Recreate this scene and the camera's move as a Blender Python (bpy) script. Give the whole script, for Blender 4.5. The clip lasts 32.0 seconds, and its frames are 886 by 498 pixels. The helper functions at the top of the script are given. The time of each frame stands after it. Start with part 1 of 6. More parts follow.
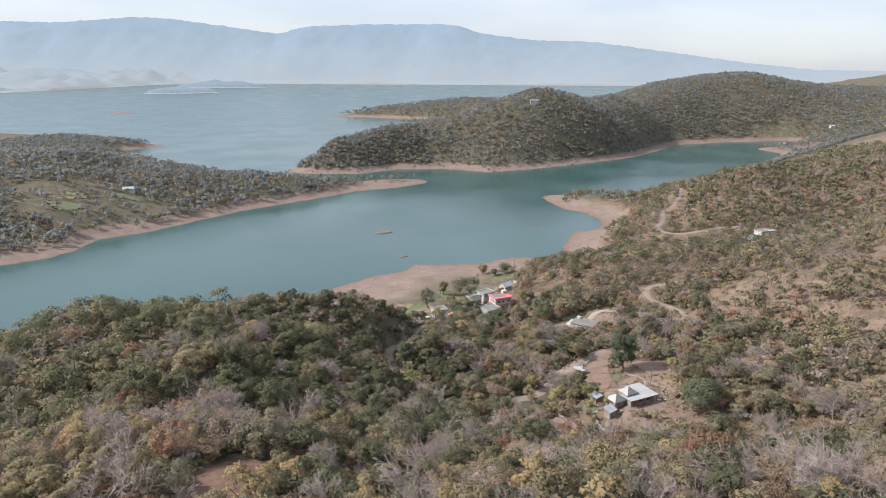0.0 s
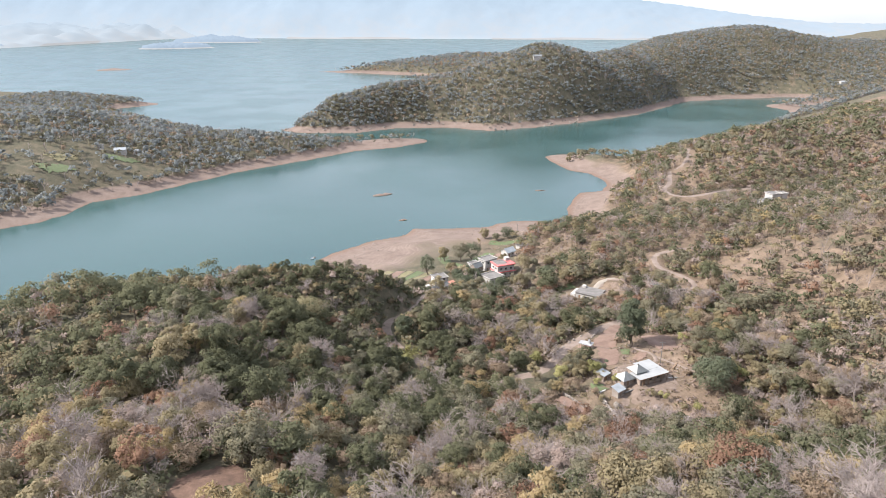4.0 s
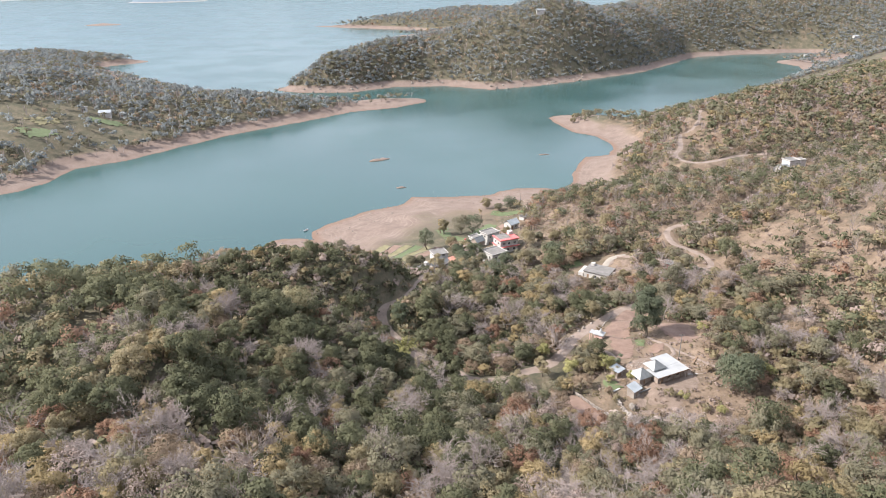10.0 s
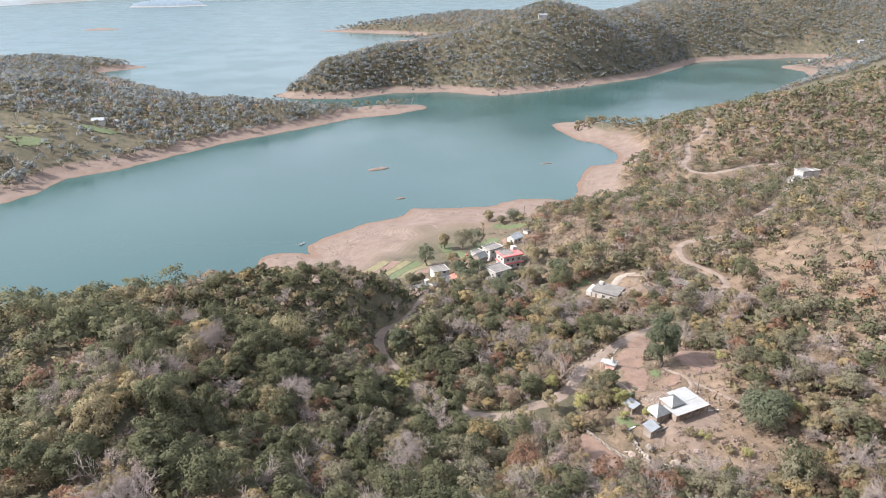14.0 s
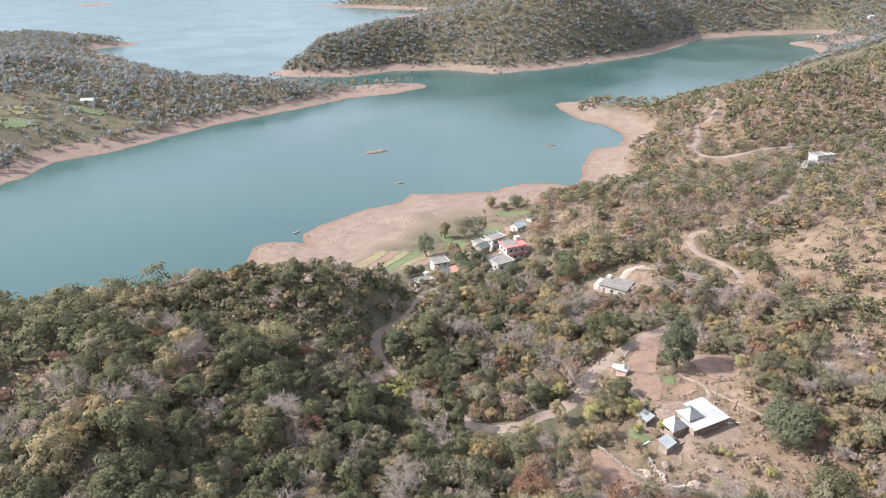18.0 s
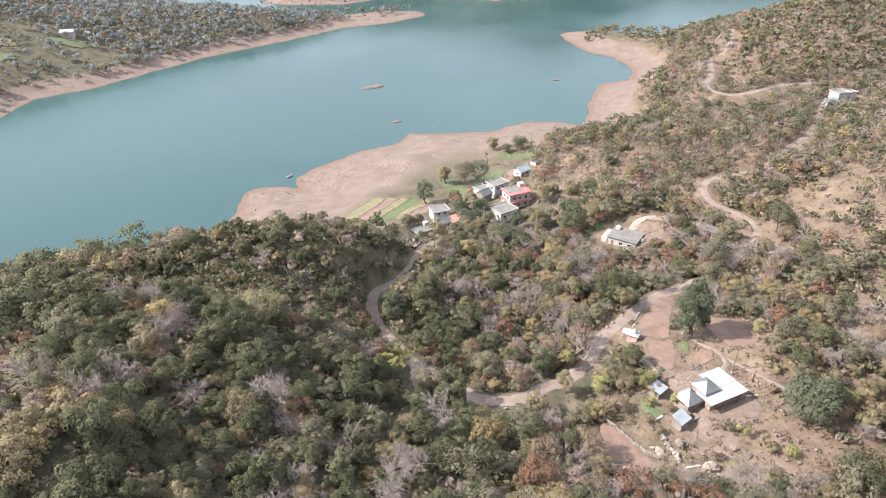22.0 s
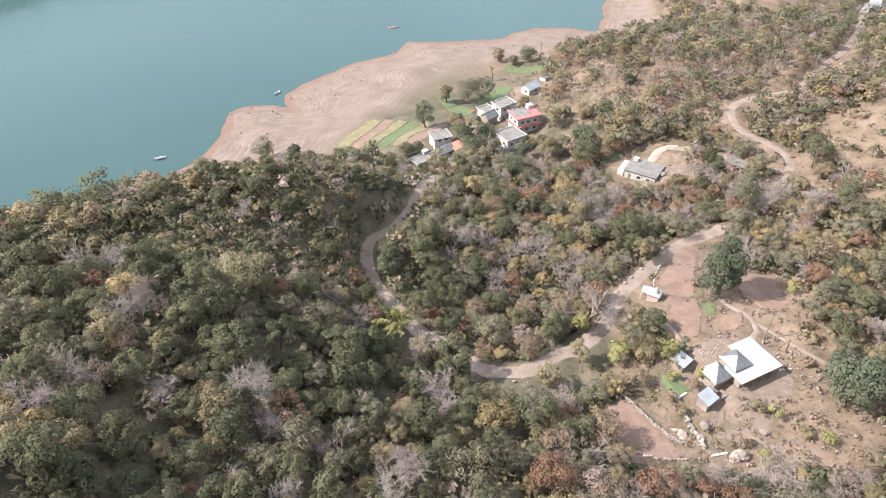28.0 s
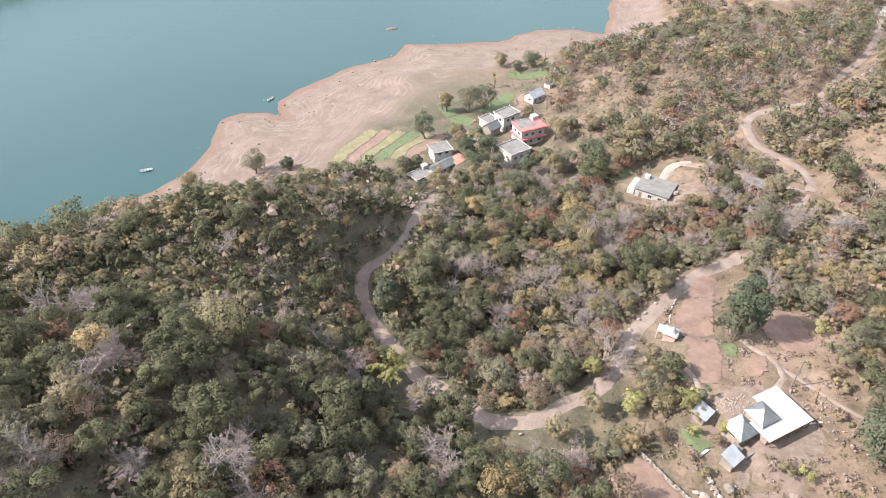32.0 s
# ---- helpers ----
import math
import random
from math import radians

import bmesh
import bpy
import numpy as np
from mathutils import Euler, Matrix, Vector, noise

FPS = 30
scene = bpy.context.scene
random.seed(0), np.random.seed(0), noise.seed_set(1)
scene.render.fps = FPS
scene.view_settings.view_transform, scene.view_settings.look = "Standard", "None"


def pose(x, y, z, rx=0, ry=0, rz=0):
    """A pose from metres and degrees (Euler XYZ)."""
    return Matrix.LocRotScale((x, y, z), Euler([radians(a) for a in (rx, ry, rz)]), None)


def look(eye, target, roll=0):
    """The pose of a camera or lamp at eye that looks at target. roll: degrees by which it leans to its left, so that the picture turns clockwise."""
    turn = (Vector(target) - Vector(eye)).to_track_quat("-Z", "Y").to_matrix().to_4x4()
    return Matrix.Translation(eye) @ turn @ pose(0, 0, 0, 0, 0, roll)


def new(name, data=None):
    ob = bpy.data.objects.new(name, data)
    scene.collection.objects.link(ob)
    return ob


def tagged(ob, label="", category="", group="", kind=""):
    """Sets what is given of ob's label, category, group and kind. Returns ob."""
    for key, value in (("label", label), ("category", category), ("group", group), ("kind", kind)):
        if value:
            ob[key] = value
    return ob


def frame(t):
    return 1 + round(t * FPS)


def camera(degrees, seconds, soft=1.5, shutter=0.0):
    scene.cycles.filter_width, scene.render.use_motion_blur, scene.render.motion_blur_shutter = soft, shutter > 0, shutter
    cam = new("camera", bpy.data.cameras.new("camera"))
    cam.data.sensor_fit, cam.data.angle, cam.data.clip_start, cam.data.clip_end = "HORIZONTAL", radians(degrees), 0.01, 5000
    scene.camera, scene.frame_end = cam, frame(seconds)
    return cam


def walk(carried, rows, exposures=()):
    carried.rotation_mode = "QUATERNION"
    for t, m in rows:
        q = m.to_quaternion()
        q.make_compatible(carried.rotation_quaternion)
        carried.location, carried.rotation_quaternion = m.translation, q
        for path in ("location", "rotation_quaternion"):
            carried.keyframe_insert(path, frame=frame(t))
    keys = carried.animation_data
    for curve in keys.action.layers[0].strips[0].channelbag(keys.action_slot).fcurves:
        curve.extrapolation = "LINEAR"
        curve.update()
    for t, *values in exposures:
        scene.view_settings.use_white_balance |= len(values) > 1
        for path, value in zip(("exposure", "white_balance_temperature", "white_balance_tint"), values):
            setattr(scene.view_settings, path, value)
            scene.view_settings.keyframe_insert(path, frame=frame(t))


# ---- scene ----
# seconds, place, tilt, turn and lean of the drone camera
PATH = [
    (0.0, 0.00, 0.00, 130.00, -15.449, -0.000, 0.308), (0.5, -0.05, 1.60, 130.02, -16.734, 0.012, 0.285),
    (1.0, -0.02, 3.16, 130.05, -16.890, -0.010, 0.280), (1.5, -0.01, 4.73, 130.10, -16.879, 0.015, 0.281),
    (2.0, 0.05, 6.29, 130.18, -17.244, -0.002, 0.279), (2.5, 0.10, 7.84, 130.27, -18.216, 0.008, 0.272),
    (3.0, 0.16, 9.40, 130.38, -19.043, 0.008, 0.251), (3.5, 0.16, 10.99, 130.50, -19.073, 0.037, 0.213),
    (5.5, 0.32, 17.39, 131.07, -19.965, 0.041, 0.097), (6.0, 0.38, 19.05, 131.22, -21.260, 0.033, 0.057),
    (6.5, 0.47, 20.75, 131.40, -22.542, 0.041, 0.055), (7.0, 0.55, 22.45, 131.54, -23.120, 0.040, 0.073),
    (7.5, 0.56, 24.16, 131.62, -23.075, 0.039, 0.072), (8.0, 0.53, 25.88, 131.64, -22.994, 0.046, 0.055),
    (8.5, 0.50, 27.62, 131.66, -22.922, 0.040, 0.047), (9.0, 0.45, 29.36, 131.67, -22.880, 0.053, 0.042),
    (9.5, 0.41, 31.11, 131.68, -22.825, 0.054, 0.039), (10.0, 0.35, 32.86, 131.70, -22.758, 0.051, 0.040),
    (10.5, 0.29, 34.59, 131.71, -22.700, 0.055, 0.056), (11.0, 0.25, 36.31, 131.74, -22.657, 0.055, 0.084),
    (11.5, 0.22, 38.07, 131.78, -22.633, 0.044, 0.086), (12.0, 0.22, 39.88, 131.82, -22.606, 0.059, 0.069),
    (12.5, 0.24, 41.71, 131.88, -22.563, 0.079, 0.037), (13.0, 0.26, 43.48, 131.88, -22.523, 0.096, 0.008),
    (13.5, 0.26, 45.22, 131.90, -22.484, 0.107, 0.009), (14.0, 0.25, 47.00, 131.94, -22.447, 0.115, 0.013),
    (14.5, 0.21, 48.78, 131.98, -22.434, 0.105, 0.004), (16.5, 0.11, 55.84, 132.07, -22.520, 0.095, -0.007),
    (17.0, 0.16, 57.53, 132.07, -22.812, 0.098, -0.012), (17.5, 0.20, 59.24, 132.12, -23.340, 0.120, -0.015),
    (18.0, 0.22, 60.99, 132.24, -24.406, 0.144, -0.020), (18.5, 0.20, 62.78, 132.37, -25.468, 0.158, -0.057),
    (19.0, 0.21, 64.62, 132.52, -26.540, 0.143, -0.077), (19.5, 0.16, 66.55, 132.71, -27.645, 0.134, -0.082),
    (20.0, 0.12, 68.50, 132.86, -27.969, 0.130, -0.080), (20.5, 0.10, 70.34, 132.91, -27.995, 0.129, -0.075),
    (21.0, 0.10, 72.16, 132.92, -28.479, 0.113, -0.075), (21.5, 0.11, 74.00, 132.96, -29.392, 0.104, -0.086),
    (22.0, 0.08, 75.84, 132.98, -30.334, 0.114, -0.105), (22.5, 0.05, 77.70, 133.03, -31.303, 0.136, -0.129),
    (23.0, 0.02, 79.58, 133.09, -32.270, 0.139, -0.152), (23.5, -0.02, 81.47, 133.21, -33.278, 0.136, -0.158),
    (24.0, -0.06, 83.37, 133.35, -34.283, 0.152, -0.164), (24.5, -0.09, 85.26, 133.47, -35.341, 0.173, -0.183),
    (25.0, -0.11, 87.14, 133.58, -36.362, 0.166, -0.206), (25.5, -0.13, 88.99, 133.66, -37.381, 0.177, -0.213),
    (27.5, -0.23, 96.34, 133.97, -39.046, 0.203, -0.192), (28.0, -0.28, 98.17, 134.01, -39.164, 0.182, -0.181),
    (28.5, -0.32, 99.98, 134.03, -39.282, 0.160, -0.158), (29.0, -0.38, 101.80, 134.02, -39.361, 0.143, -0.133),
    (29.5, -0.48, 103.63, 133.99, -39.470, 0.129, -0.114), (30.0, -0.55, 105.46, 133.99, -39.534, 0.112, -0.094),
    (30.5, -0.60, 107.27, 134.02, -39.633, 0.106, -0.068), (31.0, -0.60, 109.09, 134.07, -39.721, 0.093, -0.052),
    (31.5, -0.61, 110.95, 134.13, -39.813, 0.099, -0.038), (32.0, -0.58, 112.85, 134.22, -39.910, 0.099, -0.020),
]
cam = camera(67.00, 32.0, soft=0.75)


def drone(x, y, z, tilt, turn, lean):
    return pose(x, y, z, 0, 0, turn) @ pose(0, 0, 0, 90 + tilt) @ pose(0, 0, 0, 0, 0, lean)


walk(cam, [(r[0], drone(*r[1:])) for r in PATH], exposures=[(0.0, 1.28), (3.0, 1.62), (7.0, 1.78), (17.0, 1.82), (25.0, 1.97), (32.0, 1.98)])

# ---- world, sun ----
SUN_ELEVATION, SUN_HEADING = radians(42), radians(-97)   # heading clockwise from +y
sun_from = Vector((math.sin(SUN_HEADING) * math.cos(SUN_ELEVATION), math.cos(SUN_HEADING) * math.cos(SUN_ELEVATION), math.sin(SUN_ELEVATION)))
world = bpy.data.worlds.new("hazy_sky")
scene.world = world
world.use_nodes = True
wn, wl = world.node_tree.nodes, world.node_tree.links
sky = wn.new("ShaderNodeTexSky")
sky.sky_type, sky.sun_disc = "NISHITA", False
sky.sun_elevation, sky.sun_rotation = SUN_ELEVATION, SUN_HEADING
sky.altitude, sky.air_density, sky.dust_density, sky.ozone_density = 500, 1.0, 0.9, 2.0
background = wn["Background"]
background.inputs["Strength"].default_value = 0.15
veil = wn.new("ShaderNodeMix")      # thin high haze over the whole sky
veil.data_type = "RGBA"
veil.inputs[0].default_value = 0.87
where = wn.new("ShaderNodeTexCoord")
streak = wn.new("ShaderNodeMapping")
streak.inputs["Scale"].default_value = (1.0, 1.0, 4.0)
cloud = wn.new("ShaderNodeTexNoise")
cloud.inputs["Scale"].default_value, cloud.inputs["Detail"].default_value = 3.2, 5.0
shade = wn.new("ShaderNodeValToRGB")    # faint torn cloud in the haze
shade.color_ramp.elements[0].position, shade.color_ramp.elements[0].color = 0.4, (2.60, 2.80, 3.30, 1)
shade.color_ramp.elements[1].position, shade.color_ramp.elements[1].color = 0.62, (3.10, 3.22, 3.58, 1)
wl.new(where.outputs["Generated"], streak.inputs["Vector"])
wl.new(streak.outputs["Vector"], cloud.inputs["Vector"])
wl.new(cloud.outputs["Fac"], shade.inputs["Fac"])
height_up = wn.new("ShaderNodeSeparateXYZ")
fade = wn.new("ShaderNodeMapRange")     # the haze thickens and greys towards the horizon
fade.inputs["From Min"].default_value, fade.inputs["From Max"].default_value = -0.05, 0.45
fade.inputs["To Min"].default_value, fade.inputs["To Max"].default_value = 0.49, 1.12
thin = wn.new("ShaderNodeVectorMath")
thin.operation = "SCALE"
wl.new(where.outputs["Generated"], height_up.inputs[0])
wl.new(height_up.outputs["Z"], fade.inputs["Value"])
wl.new(shade.outputs["Color"], thin.inputs[0])
wl.new(fade.outputs["Result"], thin.inputs["Scale"])
wl.new(thin.outputs[0], veil.inputs[7])
wl.new(sky.outputs[0], veil.inputs[6])
wl.new(veil.outputs[2], background.inputs["Color"])
sun = new("sun", bpy.data.lights.new("sun", "SUN"))
sun.data.energy, sun.data.angle, sun.data.color = 3.35, radians(1.6), (1.0, 0.935, 0.87)
sun.matrix_world = look(sun_from * 500, (0, 0, 0))

# ---- materials ----
def material(name):
    m = bpy.data.materials.new(name)
    m.use_nodes = True
    return m, m.node_tree.nodes, m.node_tree.links, m.node_tree.nodes["Principled BSDF"]


def ramp(nodes, links, source, stops):
    r = nodes.new("ShaderNodeValToRGB")
    while len(r.color_ramp.elements) < len(stops):
        r.color_ramp.elements.new(0.5)
    for e, (at, c) in zip(r.color_ramp.elements, stops):
        e.position, e.color = at, (*c, 1)
    links.new(source, r.inputs["Fac"])
    return r.outputs["Color"]


def noise_node(nodes, links, scale, detail=4, rough=0.6, where=None):
    n = nodes.new("ShaderNodeTexNoise")
    n.inputs["Scale"].default_value, n.inputs["Detail"].default_value, n.inputs["Roughness"].default_value = scale, detail, rough
    if where is None:
        where = nodes.new("ShaderNodeNewGeometry").outputs["Position"]
    links.new(where, n.inputs["Vector"])
    return n.outputs["Fac"]


def blend(nodes, links, fac, a, b, kind="MIX"):
    x = nodes.new("ShaderNodeMix")
    x.data_type, x.blend_type = "RGBA", kind
    for i, v in ((0, fac), (6, a), (7, b)):
        if hasattr(v, "is_output"):
            links.new(v, x.inputs[i])
        elif i == 0:
            x.inputs[0].default_value = v
        else:
            x.inputs[i].default_value = (*v, 1)
    return x.outputs[2]


def calc(nodes, links, op, a, b=0.0):
    x = nodes.new("ShaderNodeMath")
    x.operation = op
    for i, v in ((0, a), (1, b)):
        if hasattr(v, "is_output"):
            links.new(v, x.inputs[i])
        else:
            x.inputs[i].default_value = v
    return x.outputs[0]


def relief(nodes, links, bsdf, height, strength, distance):
    b = nodes.new("ShaderNodeBump")
    b.inputs["Strength"].default_value, b.inputs["Distance"].default_value = strength, distance
    links.new(height, b.inputs["Height"])
    links.new(b.outputs[0], bsdf.inputs["Normal"])


def worn(name, low, mid, high, scale=1.0, rough=0.85, bump=0.3, metal=0.0, fine=9.0):
    """A plain worn surface: three tones over two sizes of noise, with a fine relief."""
    m, n, l, b = material(name)
    big = noise_node(n, l, 0.35 * scale, 5, 0.65)
    small = noise_node(n, l, fine * scale, 4, 0.7)
    f = calc(n, l, "ADD", calc(n, l, "MULTIPLY", big, 0.6), calc(n, l, "MULTIPLY", small, 0.4))
    l.new(ramp(n, l, f, ((0.33, low), (0.5, mid), (0.67, high))), b.inputs["Base Color"])
    b.inputs["Roughness"].default_value, b.inputs["Metallic"].default_value = rough, metal
    if bump:
        relief(n, l, b, small, bump, 0.05)
    return m


def leafy(name, dark, mid, light, translucent=0.45):
    """Leaves: each tree a tone of its own, each clump a shade within it."""
    m, n, l, b = material(name)
    own = n.new("ShaderNodeObjectInfo").outputs["Random"]
    isle = n.new("ShaderNodeNewGeometry").outputs["Random Per Island"]
    broad = noise_node(n, l, 0.15, 3, 0.6)
    clump = noise_node(n, l, 0.9, 2, 0.5)
    f = calc(n, l, "ADD", calc(n, l, "ADD", calc(n, l, "MULTIPLY", own, 0.3), calc(n, l, "MULTIPLY", isle, 0.08)), calc(n, l, "ADD", calc(n, l, "MULTIPLY", broad, 0.35), calc(n, l, "MULTIPLY", clump, 0.25)))
    col = ramp(n, l, f, ((0.15, dark), (0.5, mid), (0.9, light)))
    l.new(col, b.inputs["Base Color"])
    b.inputs["Roughness"].default_value = 0.85
    b.inputs["Specular IOR Level"].default_value = 0.1
    t = n.new("ShaderNodeBsdfTranslucent")
    l.new(col, t.inputs["Color"])
    mix = n.new("ShaderNodeMixShader")
    mix.inputs[0].default_value = translucent
    l.new(b.outputs[0], mix.inputs[1])
    l.new(t.outputs[0], mix.inputs[2])
    l.new(mix.outputs[0], n["Material Output"].inputs["Surface"])
    return m


def ground_material():
    m, n, l, b = material("hillside_and_beach")
    geo = n.new("ShaderNodeNewGeometry")
    pos = geo.outputs["Position"]
    xyz = n.new("ShaderNodeSeparateXYZ")
    l.new(pos, xyz.inputs[0])
    z = xyz.outputs["Z"]
    broad, middle, fine = noise_node(n, l, 0.02, 5, 0.6), noise_node(n, l, 0.16, 5, 0.65), noise_node(n, l, 1.6, 4, 0.7)
    # woodland floor: dry grass, bare brown earth, dark litter
    f = calc(n, l, "ADD", calc(n, l, "MULTIPLY", middle, 0.6), calc(n, l, "MULTIPLY", fine, 0.4))
    floor = ramp(n, l, f, ((0.32, (0.042, 0.043, 0.030)), (0.45, (0.066, 0.063, 0.043)), (0.56, (0.100, 0.085, 0.060)), (0.7, (0.165, 0.130, 0.095))))
    dry = ramp(n, l, f, ((0.35, (0.068, 0.054, 0.038)), (0.5, (0.128, 0.094, 0.069)), (0.65, (0.192, 0.143, 0.107))))
    east = calc(n, l, "MULTIPLY", calc(n, l, "SUBTRACT", xyz.outputs["X"], 30.0), 0.0045)   # the drier open slopes lie to the east
    floor = blend(n, l, ramp(n, l, calc(n, l, "ADD", broad, calc(n, l, "MINIMUM", calc(n, l, "MAXIMUM", calc(n, l, "SUBTRACT", east, calc(n, l, "MULTIPLY", calc(n, l, "MAXIMUM", calc(n, l, "SUBTRACT", xyz.outputs["Y"], 560.0), 0.0), 0.01)), -0.14), 0.2)), ((0.46, (0, 0, 0)), (0.64, (1, 1, 1)))), floor, dry)
    # drawn-down lake shore: pinkish silt with pale strand lines along the contours
    silt = ramp(n, l, f, ((0.3, (0.100, 0.075, 0.063)), (0.5, (0.144, 0.109, 0.092)), (0.7, (0.186, 0.145, 0.125))))
    level = calc(n, l, "ADD", z, calc(n, l, "ADD", calc(n, l, "MULTIPLY", middle, 0.75), calc(n, l, "MULTIPLY", fine, 0.12)))
    wave = calc(n, l, "SINE", calc(n, l, "MULTIPLY", level, 17.0))
    strand = ramp(n, l, calc(n, l, "MULTIPLY", calc(n, l, "ADD", wave, 1.0), 0.5), ((0.86, (0, 0, 0)), (0.985, (1, 1, 1))))
    patchy = ramp(n, l, noise_node(n, l, 0.07, 3, 0.6), ((0.40, (0.05, 0.05, 0.05)), (0.62, (0.6, 0.6, 0.6))))
    strand = blend(n, l, 1.0, strand, patchy, "MULTIPLY")
    silt = blend(n, l, strand, silt, (0.215, 0.178, 0.153))
    green = ramp(n, l, calc(n, l, "ADD", calc(n, l, "MULTIPLY", z, 0.055), calc(n, l, "MULTIPLY", noise_node(n, l, 0.045, 4, 0.6), 0.75)), ((0.62, (0, 0, 0)), (0.82, (0.65, 0.65, 0.65))))
    silt = blend(n, l, green, silt, (0.122, 0.098, 0.064))
    wet = ramp(n, l, calc(n, l, "ADD", z, calc(n, l, "MULTIPLY", middle, 0.25)), ((0.12, (1, 1, 1)), (0.6, (0, 0, 0))))
    silt = blend(n, l, wet, silt, (0.135, 0.088, 0.066))
    edge = ramp(n, l, calc(n, l, "MULTIPLY", calc(n, l, "ADD", z, calc(n, l, "MULTIPLY", middle, 3.0)), 0.1), ((0.66, (0, 0, 0)), (0.80, (1, 1, 1))))
    l.new(blend(n, l, edge, silt, floor), b.inputs["Base Color"])
    b.inputs["Roughness"].default_value = 0.95
    b.inputs["Specular IOR Level"].default_value = 0.15
    relief(n, l, b, calc(n, l, "ADD", middle, calc(n, l, "MULTIPLY", fine, 0.35)), 0.5, 0.6)
    return m


def water_material():
    m, n, l, b = material("lake_water")
    ripple = noise_node(n, l, 0.45, 4, 0.6)
    broad = noise_node(n, l, 0.006, 3, 0.5)
    l.new(ramp(n, l, broad, ((0.35, (0.021, 0.053, 0.053)), (0.65, (0.029, 0.065, 0.063)))), b.inputs["Base Color"])
    b.inputs["IOR"].default_value = 1.33
    l.new(ramp(n, l, noise_node(n, l, 0.012, 3, 0.5), ((0.4, (0.17, 0.17, 0.17)), (0.6, (0.25, 0.25, 0.25)))), b.inputs["Roughness"])
    relief(n, l, b, ripple, 0.012, 0.25)
    return m


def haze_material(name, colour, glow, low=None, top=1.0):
    """Kilometres of air painted into the distance as pale colour and glow: two tones of noise, paler and patched with
    tan low down.
    """
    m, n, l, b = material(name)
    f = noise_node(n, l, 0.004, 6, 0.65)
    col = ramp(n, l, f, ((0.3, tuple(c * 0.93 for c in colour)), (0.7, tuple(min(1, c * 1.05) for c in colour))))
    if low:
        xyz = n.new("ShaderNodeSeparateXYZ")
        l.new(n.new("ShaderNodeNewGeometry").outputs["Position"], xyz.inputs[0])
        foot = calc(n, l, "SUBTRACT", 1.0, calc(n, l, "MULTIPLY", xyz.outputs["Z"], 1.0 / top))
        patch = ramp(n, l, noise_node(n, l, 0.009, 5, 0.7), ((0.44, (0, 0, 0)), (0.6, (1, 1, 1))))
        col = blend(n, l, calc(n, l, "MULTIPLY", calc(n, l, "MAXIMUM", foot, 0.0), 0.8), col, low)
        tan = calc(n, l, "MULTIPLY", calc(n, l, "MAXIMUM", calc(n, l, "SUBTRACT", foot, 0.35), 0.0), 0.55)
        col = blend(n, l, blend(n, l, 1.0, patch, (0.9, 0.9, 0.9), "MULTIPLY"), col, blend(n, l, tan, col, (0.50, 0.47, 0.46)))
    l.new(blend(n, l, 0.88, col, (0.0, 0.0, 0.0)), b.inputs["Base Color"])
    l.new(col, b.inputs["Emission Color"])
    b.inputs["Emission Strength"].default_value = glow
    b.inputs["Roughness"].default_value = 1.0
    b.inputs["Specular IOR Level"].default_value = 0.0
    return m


GROUND, WATER = ground_material(), water_material()
# these backdrops get their haze from pale colour and a glow of their own
FAR_RANGE = haze_material("haze_painted_range", (0.335, 0.430, 0.535), 0.40, (0.43, 0.49, 0.55), 330.0)
FAR_SHORE = haze_material("haze_painted_foothills", (0.36, 0.435, 0.515), 0.38, (0.44, 0.48, 0.52), 120.0)
FAR_ISLE = haze_material("haze_painted_islets", (0.31, 0.385, 0.475), 0.38)
FAR_BEACH = haze_material("haze_painted_silt_beach", (0.53, 0.535, 0.55), 0.29)
LEAF_DARK = leafy("dark_green_leaves", (0.07, 0.075, 0.046), (0.12, 0.123, 0.075), (0.182, 0.178, 0.11))
LEAF_OLIVE = leafy("olive_leaves", (0.145, 0.124, 0.078), (0.235, 0.2, 0.124), (0.325, 0.272, 0.175))
LEAF_DUSTY = leafy("dusty_grey_green_leaves", (0.122, 0.114, 0.080), (0.192, 0.178, 0.124), (0.262, 0.242, 0.172))
LEAF_THORN = leafy("brown_green_thorn_leaves", (0.17, 0.128, 0.094), (0.268, 0.204, 0.148), (0.36, 0.282, 0.21))
LEAF_YELLOW = leafy("yellowing_leaves", (0.2, 0.158, 0.086), (0.305, 0.24, 0.134), (0.4, 0.312, 0.186))
LEAF_RUST = leafy("russet_dry_leaves", (0.155, 0.092, 0.064), (0.232, 0.142, 0.100), (0.310, 0.205, 0.150))
LEAF_TAN = leafy("withered_tan_leaves", (0.215, 0.168, 0.148), (0.31, 0.246, 0.216), (0.4, 0.322, 0.286))
# bluer and paler than the near leaves: the air's haze is mixed into the colour
LEAF_FAR_HAZED = leafy("haze_tinted_far_leaves", (0.145, 0.160, 0.163), (0.198, 0.214, 0.214), (0.258, 0.272, 0.264))
BARK = worn("brown_bark", (0.06, 0.045, 0.035), (0.11, 0.085, 0.065), (0.18, 0.145, 0.115), 2.0)
BARE_WOOD = worn("pale_grey_bare_wood", (0.165, 0.133, 0.120), (0.232, 0.193, 0.178), (0.300, 0.258, 0.242), 2.0)
DIRT = worn("dirt_road_earth", (0.112, 0.084, 0.068), (0.168, 0.129, 0.107), (0.226, 0.180, 0.153), 0.8, 0.95, 0.5, 0.0, 3.0)
PLOUGHED = worn("red_brown_ploughed_soil", (0.098, 0.062, 0.047), (0.142, 0.093, 0.072), (0.188, 0.129, 0.103), 1.0, 0.95, 0.6, 0.0, 5.0)
